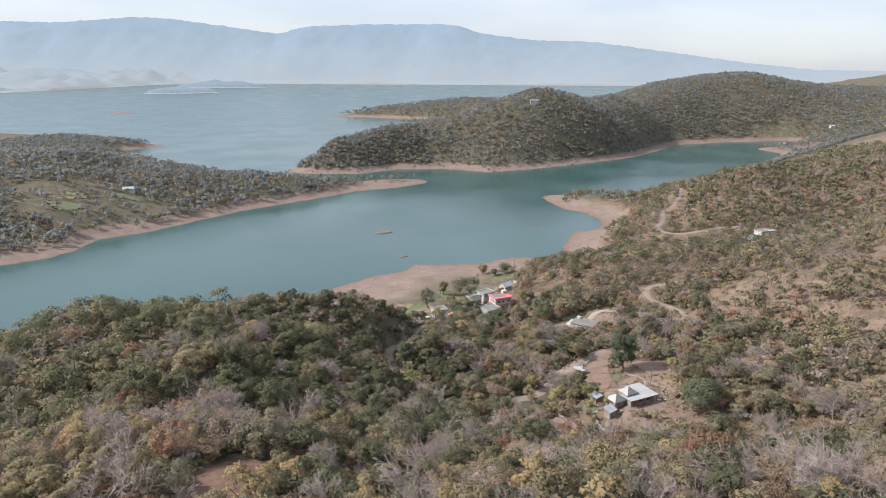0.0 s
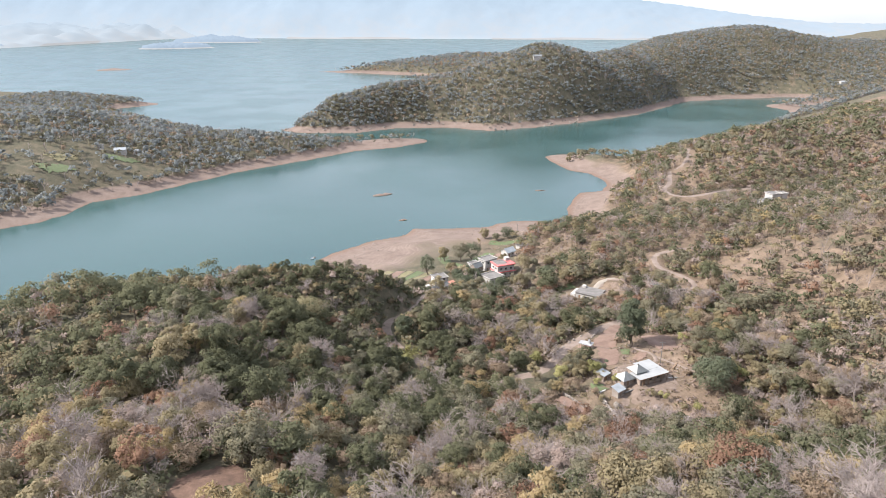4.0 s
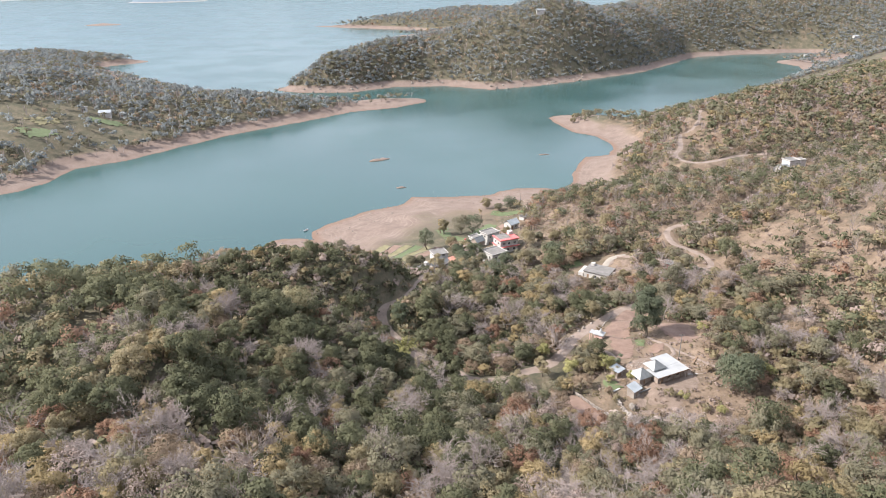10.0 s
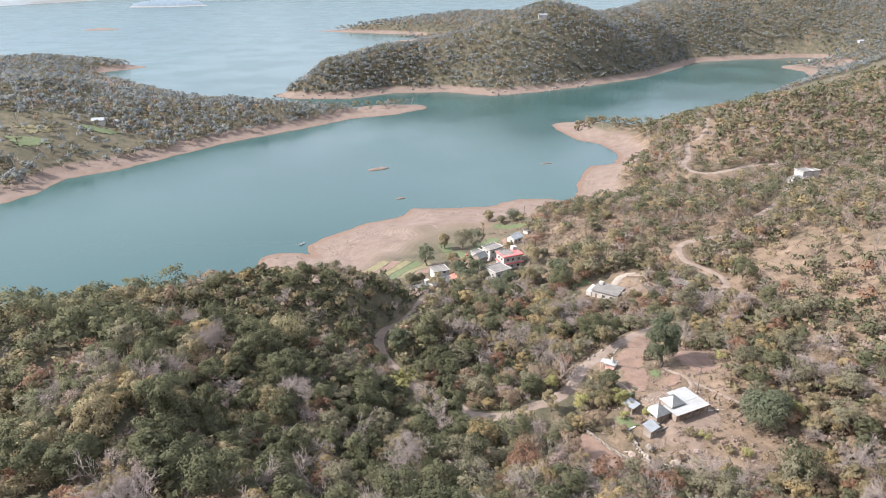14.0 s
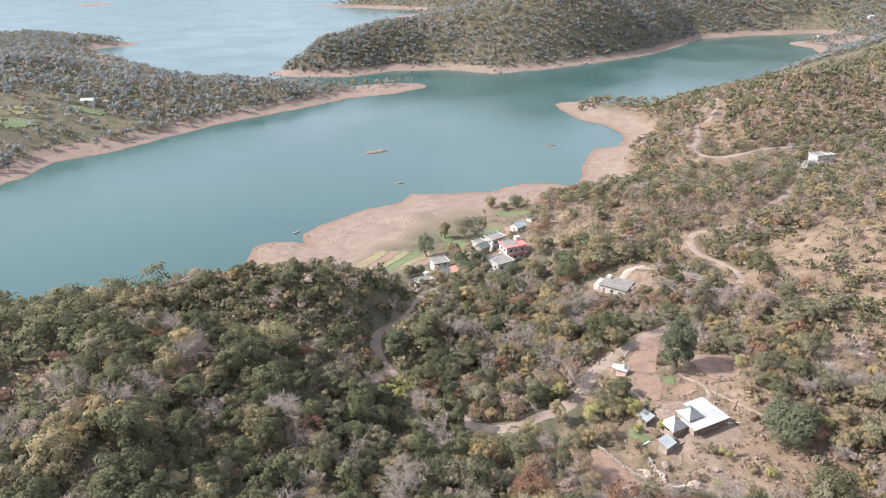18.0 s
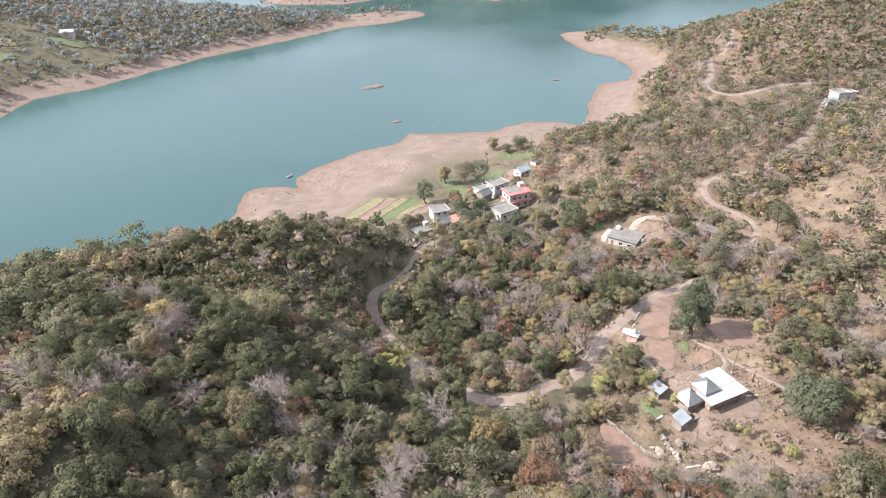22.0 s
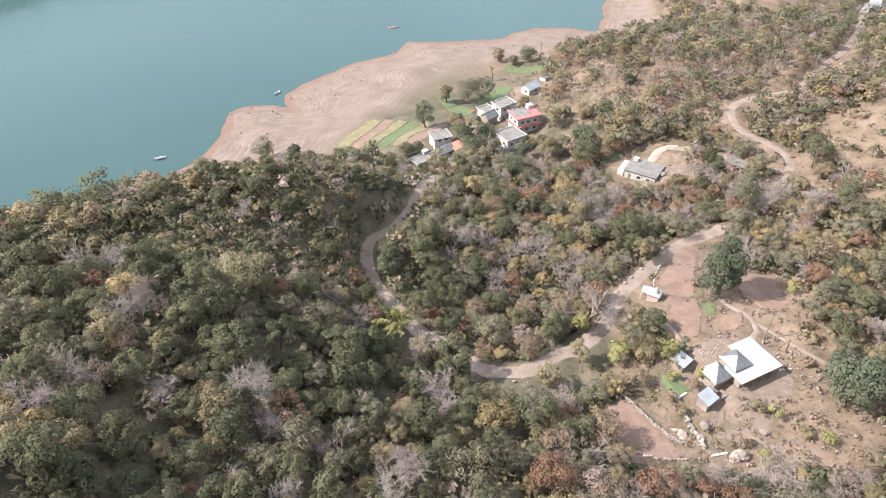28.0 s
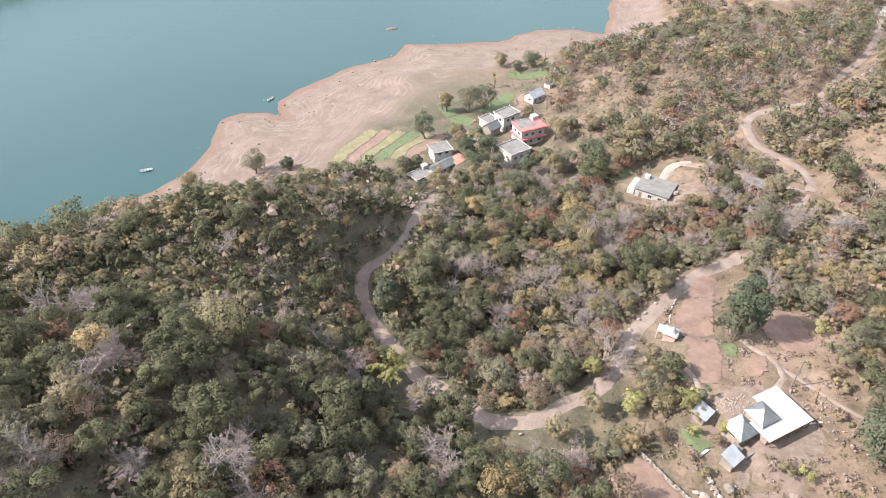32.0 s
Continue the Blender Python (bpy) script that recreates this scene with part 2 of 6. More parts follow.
RED_EARTH = worn("russet_bare_earth", (0.055, 0.033, 0.023), (0.096, 0.056, 0.039), (0.150, 0.092, 0.067), 2.0, 0.95, 0.6, 0.0, 3.0)
YARD = worn("trodden_yard_earth", (0.078, 0.058, 0.043), (0.132, 0.097, 0.076), (0.192, 0.147, 0.121), 1.6, 0.95, 0.5, 0.0, 3.0)
CROP = worn("young_green_crop", (0.048, 0.064, 0.027), (0.072, 0.092, 0.040), (0.100, 0.122, 0.058), 1.5, 0.9, 0.5, 0.0, 6.0)
PASTURE = worn("dull_green_pasture", (0.085, 0.076, 0.040), (0.128, 0.114, 0.060), (0.175, 0.152, 0.090), 1.0, 0.95, 0.4, 0.0, 5.0)
STONE = worn("grey_field_stone", (0.085, 0.073, 0.062), (0.150, 0.130, 0.113), (0.225, 0.198, 0.175), 2.0, 0.9, 0.6)
PALE_STONE = worn("pale_rubble_stone", (0.140, 0.118, 0.101), (0.212, 0.183, 0.161), (0.290, 0.260, 0.234), 2.0, 0.9, 0.6)
WHITEWASH = worn("weathered_whitewash", (0.235, 0.220, 0.199), (0.345, 0.331, 0.314), (0.430, 0.415, 0.400), 1.5, 0.8, 0.1)
CONCRETE = worn("grey_roof_concrete", (0.080, 0.076, 0.071), (0.125, 0.117, 0.110), (0.178, 0.168, 0.160), 1.5, 0.9, 0.2)
PALE_CONCRETE = worn("pale_driveway_concrete", (0.165, 0.142, 0.117), (0.212, 0.186, 0.157), (0.258, 0.230, 0.199), 1.0, 0.9, 0.2)
RED_PAINT = worn("red_painted_trim", (0.34, 0.07, 0.07), (0.43, 0.105, 0.10), (0.50, 0.17, 0.15), 1.5, 0.6, 0.1)
DARK_RED = worn("dark_red_wall_paint", (0.16, 0.03, 0.03), (0.24, 0.05, 0.05), (0.32, 0.09, 0.08), 1.5, 0.7, 0.1)
MUD_BRICK = worn("brown_mud_plaster", (0.158, 0.124, 0.101), (0.223, 0.180, 0.152), (0.288, 0.244, 0.211), 1.5, 0.95, 0.3)
# real white roofing; on the farm's hips it paints the sunlit slopes
ROOF_WHITE = worn("white_roof_sheet_and_sunlit_slopes", (0.190, 0.193, 0.193), (0.240, 0.243, 0.243), (0.282, 0.285, 0.285), 0.8, 0.5, 0.05)
SHEET = worn("galvanised_roof_sheet", (0.170, 0.185, 0.198), (0.236, 0.253, 0.265), (0.305, 0.320, 0.328), 1.2, 0.5, 0.1, 0.25)
SLATE = worn("grey_slate_roofing", (0.058, 0.063, 0.066), (0.092, 0.098, 0.101), (0.140, 0.147, 0.150), 2.0, 0.7, 0.4)
RUST_SHEET = worn("rusty_roof_sheet", (0.20, 0.09, 0.06), (0.32, 0.15, 0.11), (0.45, 0.28, 0.22), 1.5, 0.75, 0.2)
TIMBER = worn("brown_timber", (0.10, 0.06, 0.04), (0.17, 0.11, 0.07), (0.25, 0.17, 0.11), 3.0, 0.7, 0.2)
PINK_PAINT = worn("pink_wall_paint", (0.350, 0.210, 0.182), (0.434, 0.280, 0.245), (0.490, 0.350, 0.315), 1.5, 0.8, 0.1)
TEAL_PAINT = worn("turquoise_trim_paint", (0.06, 0.34, 0.34), (0.10, 0.45, 0.44), (0.18, 0.55, 0.52), 1.5, 0.6, 0.1)
BLUE_PAINT = worn("blue_boat_paint", (0.35, 0.42, 0.48), (0.55, 0.60, 0.64), (0.7, 0.74, 0.76), 1.5, 0.6, 0.1)
GLASS, gn, gl, gb = material("dark_window_glass")
gb.inputs["Base Color"].default_value, gb.inputs["Roughness"].default_value = (0.02, 0.025, 0.03, 1), 0.08

# ---- the lie of the land ----
# the main shore: village bay, cove and peninsula, sandbar, far hill
BAY = [(-1800, -300), (-420, 195), (-205, 258), (-143, 279), (-120, 290), (-107, 301), (-95, 313), (-90, 331), (-92, 354), (-84, 360), (-75, 361), (-66, 357),
       (-73, 370), (-62, 384), (-49, 401), (-24, 417), (-19, 431), (12, 431), (32, 437), (47, 450), (64, 449), (80, 444)]
COVE = [(87, 467), (94, 497), (109, 527), (128, 535), (137, 564), (130, 595), (114, 609), (107, 631), (98, 674), (117, 684), (140, 689), (165, 675),
        (195, 676), (223, 690), (271, 730), (338, 800), (428, 890), (505, 985)]
SANDBAR = [(520, 1040), (505, 1095), (560, 1120), (620, 1165), (632, 1205), (600, 1215), (560, 1203)]
FAR_HILL = [(511, 1193), (401, 1147), (330, 1050), (273, 978), (190, 913), (112, 860), (56, 832), (3, 860), (-58, 852), (-106, 814), (-164, 812), (-201, 827),
            (-175, 870), (-110, 980), (-20, 1150), (120, 1350), (420, 1600), (900, 1900), (2600, 2600), (4200, 2600), (4200, -1500), (-1800, -1500)]
LEFT_LAND = [(-900, 330), (-330, 395), (-275, 437), (-265, 457), (-262, 494), (-239, 511), (-213, 551), (-183, 598), (-153, 630), (-119, 666), (-92, 698), (-49, 720),
             (-12, 760), (-28, 772), (-65, 773), (-105, 752), (-150, 740), (-215, 760), (-300, 820), (-420, 940), (-500, 1016), (-448, 1084), (-540, 1120), (-800, 1110), (-1800, 1000), (-1800, 300)]
LOW_POINT = [(-330, 1752), (-244, 1722), (-133, 1690), (-60, 1650), (20, 1600), (200, 1700), (260, 1900), (60, 1950), (-150, 1830), (-245, 1765)]
LOW_ISLE = [(-152, 1513), (-68, 1492), (20, 1500), (60, 1560), (-20, 1570), (-90, 1530)]
BAR_ISLE = [(-912, 1755), (-880, 1765), (-815, 1800), (-830, 1825), (-900, 1800)]
LANDS = [BAY + COVE + SANDBAR + FAR_HILL, LEFT_LAND, LOW_POINT, LOW_ISLE, BAR_ISLE]
# spot heights of the ground, hill by hill
SLOPE_BEHIND = [(0, 0, 97), (0, -120, 122), (11, 77, 71), (36, 81, 73), (-7, 90, 63), (21, 108, 57), (110, 70, 80), (-160, 20, 70)]
LEFT_RIDGE = [(-21, 99, 66), (-35, 92, 69), (-48, 133, 57), (-62, 144, 61), (-71, 153, 57), (-83, 141, 50), (-59, 173, 53), (-57, 194, 47), (-41, 193, 44), (-99, 187, 57), (-47, 166, 49), (-20, 168, 38),
              (-33, 216, 35), (-23, 232, 31), (-47, 212, 38), (-66, 211, 40), (-82, 198, 47),
              (-14, 258, 28), (-18, 251, 34.5), (-24, 246, 39), (-30, 243, 41.5), (-40, 238, 44), (-52, 232, 46), (-66, 224, 48), (-84, 213, 50),
              (-22, 263, 26), (-34, 259, 30), (-55, 279, 14), (-50, 254, 33), (-70, 243, 36), (-90, 234, 34), (-110, 228, 28), (-122, 212, 35), (-140, 190, 42), (-165, 200, 30), (-100, 262, 12), (-75, 264, 20)]
VALLEY = [(-10, 252, 25), (2, 190, 26), (-12, 200, 26.5), (-7, 142, 43), (11, 157, 35), (15, 217, 21), (10, 240, 19), (26, 245, 20), (60, 143, 36), (94, 172, 30.5)]
SHELF = [(63, 190, 30.2), (40, 182, 26), (47, 167, 29), (60, 212, 28), (45, 210, 27), (75, 205, 30.8), (72, 178, 30.6)]
VILLAGE = [(0, 313, 9.5), (28, 314, 11), (64, 278, 16), (89, 272, 22), (-30, 300, 9), (40, 350, 10), (64, 365, 16), (20, 365, 7), (-15, 350, 7)]
RIGHT_SLOPE = [(101, 306, 23), (112, 188, 37), (124, 226, 33), (78, 233, 25.5), (125, 256, 34), (118, 284, 27), (149, 267, 44), (95, 350, 24), (67, 328, 22), (166, 495, 23), (140, 395, 21),
               (155, 414, 16), (178, 340, 36), (202, 406, 24), (215, 440, 27), (245, 528, 45), (200, 520, 33), (272, 464, 24), (320, 420, 48), (260, 250, 85), (420, 600, 60), (500, 800, 50), (200, 590, 20), (140, 640, 7), (330, 720, 14)]
HILL_CREST = [(-180, 840, 17), (-142, 866, 33), (-64, 900, 45), (11, 930, 53), (91, 960, 75), (144, 980, 88), (212, 1010, 74), (311, 1130, 70), (419, 1230, 66), (533, 1290, 82),
              (608, 1320, 102), (713, 1330, 85), (812, 1350, 84), (560, 1600, 50), (250, 1250, 42), (144, 1090, 55), (11, 1040, 30), (-64, 985, 18), (90, 1180, 30), (640, 1240, 40)]
LEFT_HILLS = [(-409, 620, 41), (-357, 640, 44), (-310, 640, 30), (-262, 640, 24), (-223, 650, 19), (-174, 670, 15), (-138, 690, 11), (-112, 705, 7), (-273, 577, 20), (-300, 520, 20), (-340, 470, 16), (-560, 1050, 12), (-480, 760, 26), (-420, 700, 36), (-470, 1060, 6)]
FAR_SPOTS = [(-200, 1735, 14), (-60, 1760, 24), (80, 1800, 36), (-10, 1535, 8), (-860, 1785, 3), (1500, 1500, 160), (1600, 600, 200), (3500, 1000, 300), (-1500, 640, 90), (500, 0, 190), (-1500, -400, 120), (1000, -1200, 300)]
WATERLINE = [(x, y, 1.0) for x, y in BAY[3:] + COVE + FAR_HILL[:16] + LEFT_LAND[2:18]]
SPOTS = np.array(SLOPE_BEHIND + LEFT_RIDGE + VALLEY + SHELF + VILLAGE + RIGHT_SLOPE + HILL_CREST + LEFT_HILLS + FAR_SPOTS + WATERLINE, float)


def _bend(d2):
    return np.where(d2 > 1e-9, d2 * np.log(np.maximum(d2, 1e-9)), 0.0)


def _solve_spots():
    p = SPOTS[:, :2] / 100
    k = len(p)
    a = np.zeros((k + 3, k + 3))
    a[:k, :k] = _bend(((p[:, None] - p[None]) ** 2).sum(2)) + np.eye(k) * 0.02
    a[:k, k], a[:k, k + 1:] = 1, p
    a[k:, :k] = a[:k, k:].T
    return np.linalg.solve(a, np.concatenate([SPOTS[:, 2], np.zeros(3)])), p


WEIGHTS, PLACES = _solve_spots()


def inland(x, y):
    """Distance to the nearest shore, positive on land."""
    best = np.full(x.shape, -1e9)
    for land in LANDS:
        p = np.array(land, float)
        q = np.roll(p, -1, 0)
        near, inside = np.full(x.shape, 1e18), np.zeros(x.shape, bool)
        for (ax, ay), (bx, by) in zip(p, q):
            ex, ey = bx - ax, by - ay
            s = np.clip(((x - ax) * ex + (y - ay) * ey) / (ex * ex + ey * ey), 0, 1)
            near = np.minimum(near, (x - ax - s * ex) ** 2 + (y - ay - s * ey) ** 2)
            if ay != by:
                inside ^= ((ay > y) != (by > y)) & (x < ex * (y - ay) / ey + ax)
        best = np.maximum(best, np.sqrt(near) * np.where(inside, 1, -1))
    return best


def ease(a, b, v):
    s = np.clip((v - a) / (b - a), 0, 1)
    return s * s * (3 - 2 * s)


def ripple(x, y, size, seed=0.0):
    """Soft uneven swells of about that size, -1 to 1."""
    x, y = x / size, y / size
    return (np.sin(1.7 * x + 2.3 * np.sin(0.9 * y + seed) + seed) + np.sin(2.1 * y + 1.9 * np.sin(1.3 * x + 2 * seed)) + np.sin(1.3 * (x + y) + 2.1 * np.sin(0.7 * (x - y) + seed))) / 3


def flat_sites(x, y, z):
    """Levelled shelves under fields, yards and houses: place, radius, height, softness."""
    for sx, sy, r, h, soft in SITES:
        w = 1 - ease(r, r + soft, np.hypot(x - sx, y - sy))
        z = z * (1 - w) + h * w
    return z


SITES = []


def height(x, y):
    x, y = np.atleast_1d(np.asarray(x, float)), np.atleast_1d(np.asarray(y, float))
    d = inland(x, y)
    d = d + ripple(x, y, 9, 0.4) * 1.6 + ripple(x, y, 3.2, 1.9) * 0.5
    hill = np.full(x.shape, WEIGHTS[-3]) + WEIGHTS[-2] * x / 100 + WEIGHTS[-1] * y / 100
    for (px, py), w in zip(PLACES, WEIGHTS):
        hill = hill + w * _bend((x / 100 - px) ** 2 + (y / 100 - py) ** 2)
    hill = hill + ripple(x, y, 26, 0.7) * 1.5 + ripple(x, y, 8, 2.2) * 0.4
    across = np.maximum(ease(700, 780, y), ease(-60, -150, x) * (y > 380))
    beach = np.maximum(d, 0) * (0.085 + 0.2 * across)
    w = ease(4, 34, d)
    z = np.maximum(beach * (1 - w) + np.maximum(hill, 2.5) * w, np.minimum(beach, 2.5))
    z = np.where(d < 0, np.maximum(d * 0.12, -6), z)
    return flat_sites(x, y, z)


def z_at(x, y):
    return float(height(x, y)[0])


def stretched(lo, hi, a, b, fine, grow):
    """Grid lines, fine between a and b, ever wider outside."""
    line = list(np.arange(a, b + fine / 2, fine))
    s = fine
    while line[-1] < hi:
        s *= grow
        line.append(line[-1] + s)
    s = fine
    while line[0] > lo:
        s *= grow
        line.insert(0, line[0] - s)
    return np.array(line)


def grid_mesh(name, gx, gy, gz, mat, keep=None):
    nx, ny = len(gx), len(gy)
    xx, yy = np.meshgrid(gx, gy)
    verts = np.stack([xx.ravel(), yy.ravel(), gz.ravel()], 1)
    i = (np.arange(ny - 1)[:, None] * nx + np.arange(nx - 1)[None]).ravel()
    faces = np.stack([i, i + 1, i + 1 + nx, i + nx], 1)
    if keep is not None:
        faces = faces[keep.ravel()]
    me = bpy.data.meshes.new(name)
    me.from_pydata(verts.tolist(), [], faces.tolist())
    me.polygons.foreach_set("use_smooth", [True] * len(me.polygons))
    me.materials.append(mat)
    return new(name, me)

# ---- the plan on the ground: roads, clearings, cover ----
ROADS = {
    "main": (3.6, [(-2, 276, 19), (-6, 266, 23), (-7.6, 258.7, 25), (-9.5, 249.3, 26), (-14, 240, 26), (-19.2, 234.9, 26), (-20, 227.9, 26), (-17.2, 218.6, 26), (-12.2, 210.2, 26), (-6.5, 202.4, 26), (1.1, 196.7, 26), (6.5, 191.8, 26),
                  (11.9, 190.2, 26), (17.4, 190.8, 26), (23.4, 194.6, 26), (30.7, 198.6, 26), (36.6, 206, 26), (41, 213.5, 26), (49.2, 222.3, 26), (59.7, 232, 25.8), (69.7, 237.8, 25.6), (74, 240, 25.7)]),
    "overgrown": (1.8, [(73, 239.6, 25.7), (78, 242.4, 25.8), (88, 252, 25.6), (103, 268, 24.5)]),
    "track": (2.6, [(104, 270, 24), (96.1, 273.5, 23.5), (89.3, 280, 23), (82.3, 285, 22.4), (75, 289.5, 21), (72, 290.5, 20), (68.5, 286.4, 18.5)]),
    "upper": (3.0, [(104, 270, 24.2), (106.7, 277.7, 24), (105, 285.3, 24), (101.2, 290.8, 24), (98, 296.5, 24), (98.7, 307.2, 24), (102.6, 313.6, 24.5), (113.3, 318.7, 25), (126.5, 322, 26), (146, 342, 27), (159, 355, 27), (176, 378, 26), (188, 398, 25)]),
    "bend": (3.4, [(190, 530, 35), (184.8, 514.2, 31), (174.7, 500, 27), (166.3, 495.7, 24), (155, 461.7, 24), (145.8, 443.4, 24), (145.5, 431, 24), (152.4, 424.4, 24), (165.4, 428.7, 24), (183.3, 440, 24), (207.6, 444.5, 24.5), (231, 445.6, 25), (240, 432, 26)]),
    "footpath": (1.2, [(41, 206, 26.2), (44.5, 204.5, 27.2), (48, 202.6, 28), (49.6, 199.5, 28.4), (49.8, 196, 28.8)]),
    "yard_path": (1.3, [(60.5, 213, 28.2), (63.5, 206.5, 29.4), (66.2, 202, 30.3), (66, 197.5, 30.6), (63, 194.5, 30.4)]),
    "slope_path": (1.1, [(66.4, 201, 30.3), (70, 196, 30.7), (74, 190.5, 31.2), (79, 185, 31.7), (86, 180, 32.5)]),
}
CLEARINGS = [(-18, 224, 3), (-19.5, 232, 2.6), (-14, 242, 2.6), (-9, 251, 2.6), (-13, 213, 3.4), (32, 198, 3.4), (39, 208, 3), (24, 193, 3), (16, 188.6, 3), (61, 201, 15), (55, 190, 10), (59, 181, 9), (70, 210, 8), (66, 195, 9), (36, 176, 7), (27, 318, 13), (16, 334, 13), (36, 358, 9), (0, 308, 9), (-22, 318, 15), (-37, 318, 12), (8, 346, 16), (64, 286, 9), (90, 275, 4), (202, 407, 11), (46, 214, 5), (28, 330, 10), (-8, 328, 10), (60, 281, 10), (45, 330, 8), (52, 300, 6), (71, 182, 7), (20, 352, 16), (140, 188, 6), (57, 225, 6), (-12, 315, 14), (-6, 297, 8), (2, 303, 6), (47, 212, 7), (54, 212, 7), (58, 220, 7), (-11, 199, 4.5), (-11, 195, 4), (51, 178, 6), (44, 180, 5), (45, 187, 6), (40, 191, 4), (-5, 292, 8), (22, 298, 7), (30, 300, 7), (38, 308, 9), (46, 312, 7), (38, 296, 5), (8, 298, 5), (74, 291, 6), (68, 291, 5), (38, 172, 8), (44, 171, 7), (50, 169, 7), (55, 171, 7), (60, 172, 7), (75, 171, 6), (68, 170, 5), (70, 278, 8), (64, 275, 6), (18, 322, 8), (42, 316, 7)]
SITES = [(60, 187, 9, 30.2, 5), (47, 212, 3, 27.0, 3), (55, 205, 5, 28.4, 6), (56, 217, 5, 27.0, 4), (72, 209, 4, 30.4, 5), (48.5, 181, 4, 28.8, 4), (47.5, 188.5, 3, 28.2, 3), (26, 320, 7, 10, 6), (25, 309, 5, 8.5, 4), (19, 336, 5, 8, 4), (0, 311, 4, 9, 4), (-3, 299, 5, 8.5, 4), (36, 359, 4, 8, 4), (62, 286, 6, 15.6, 4), (90.5, 274.5, 3, 22.4, 3), (202, 407, 8, 24, 6), (36, 177, 5, 27, 4)]

# roofs, yards and tilled plots that stay free of bushes: place, radius
BUILT = [(60, 188, 8), (53, 184, 5), (48, 189, 4), (51, 179, 4), (47, 212, 4), (56, 222, 5), (53, 214, 4.5), (52.5, 205, 4.5), (53, 200, 3.5), (71, 210, 6.5), (62, 201, 3.5), (36, 175, 7), (27, 318, 10), (20, 334, 9), (0, 306, 8), (62, 286, 9), (90, 275, 4), (35, 357, 8), (-8, 297, 7)]


def along(line, step):
    """Evenly spaced points on a smooth line through the corners of a path."""
    p = np.array(line, float)
    out = []
    for i in range(len(p) - 1):
        a, b, c, d = p[max(i - 1, 0)], p[i], p[i + 1], p[min(i + 2, len(p) - 1)]
        k = max(2, int(np.linalg.norm((c - b)[:2]) / step))
        for s in np.arange(k) / k:
            out.append(0.5 * (2 * b + (c - a) * s + (2 * a - 5 * b + 4 * c - d) * s * s + (3 * b - a - 3 * c + d) * s ** 3))
    return np.array(out + [p[-1]])


ROAD_LINES = {k: (w, along(line, 1.5)) for k, (w, line) in ROADS.items()}


def from_roads(x, y):
    """Distance to the nearest road's edge, and that road's height."""
    best, level = np.full(x.shape, 1e9), np.zeros(x.shape)
    for w, line in ROAD_LINES.values():
        box = (x > line[:, 0].min() - 14) & (x < line[:, 0].max() + 14) & (y > line[:, 1].min() - 14) & (y < line[:, 1].max() + 14)
        if not box.any():
            continue
        d = np.hypot(x[box][:, None] - line[None, :, 0], y[box][:, None] - line[None, :, 1])
        k = d.argmin(1)
        d = d[np.arange(len(k)), k] - w / 2
        old, oz = best[box], level[box]
        near = d < old
        best[box], level[box] = np.where(near, d, old), np.where(near, line[k, 2], oz)
    return best, level


bare_height = height


def height(x, y):
    x, y = np.atleast_1d(np.asarray(x, float)), np.atleast_1d(np.asarray(y, float))
    z = bare_height(x, y)
    d, level = from_roads(x, y)
    w = 1 - ease(0.4, np.where(y > 400, 12.0, 5.0), d)
    return z * (1 - w) + (level - 0.12) * w


def cover(x, y, z, shore):
    """How wooded the land is, 0 to 1."""
    c = np.full(x.shape, 0.95)
    open_slope = ease(80, 100, x) * (1 - ease(330, 380, y)) * (y > 130)
    c = c * (1 - open_slope * (0.08 + 0.5 * ease(0.0, 0.5, ripple(x, y, 17, 0.6))))
    c = c * np.where(((x - 66) / 19) ** 2 + ((y - 345) / 28) ** 2 < 1, 0.16, 1)
    c = c * np.where(((x - 172) / 13) ** 2 + ((y - 470) / 30) ** 2 < 1, 0.35, 1)
    c = c * np.where(((x - 132) / 26) ** 2 + ((y - 268) / 32) ** 2 < 1 + 0.5 * ripple(x, y, 11, 1.4), 0.38, 1)
    c = c * np.where(((x + 31) / 7) ** 2 + ((y - 84) / 10) ** 2 < 1, 0.25, 1)
    c = c * np.where(((x + 79) / 6) ** 2 + ((y - 169) / 6) ** 2 < 1, 0.2, 1)
    c = c * np.where(((x + 292) / 62) ** 2 + ((y - 538) / 48) ** 2 < 1 + 0.4 * ripple(x, y, 18, 0.8), 0.22, 1)
    across = (y > 700) | ((x < -60) & (y > 380))
    return c * np.where(across, ease(2.0, 5.0, z), ease(6.0, 10.0, z + 1.5 * ripple(x, y, 9, 0.3)))


def free_of_works(x, y, gap):
    ok = from_roads(x, y)[0] > gap
    # the verges below the hill roads are kept low
    for key in ("main", "upper", "bend"):
        w, line = ROAD_LINES[key]
        if key == "main":
            line = line[(line[:, 0] > 8) & (line[:, 1] < 238)]
        if key == "upper":
            line = line[(line[:, 1] < 319) | ((line[:, 1] > 328) & (line[:, 1] < 358))]
        near = np.nonzero((x > line[:, 0].min() - 9) & (x < line[:, 0].max() + 9) & (y > line[:, 1].min() - 12) & (y < line[:, 1].max() + 4))[0]
        for off, clear in ((3.0, 2.0), (6.0, 1.0)):
            d = np.hypot(x[near][:, None] - line[None, :, 0], y[near][:, None] + off - line[None, :, 1]).min(1)
            ok[near] &= d > w / 2 + clear
    for cx, cy, r in CLEARINGS:
        ok &= np.hypot(x - cx, y - cy) > r + gap * 0.5
    return ok

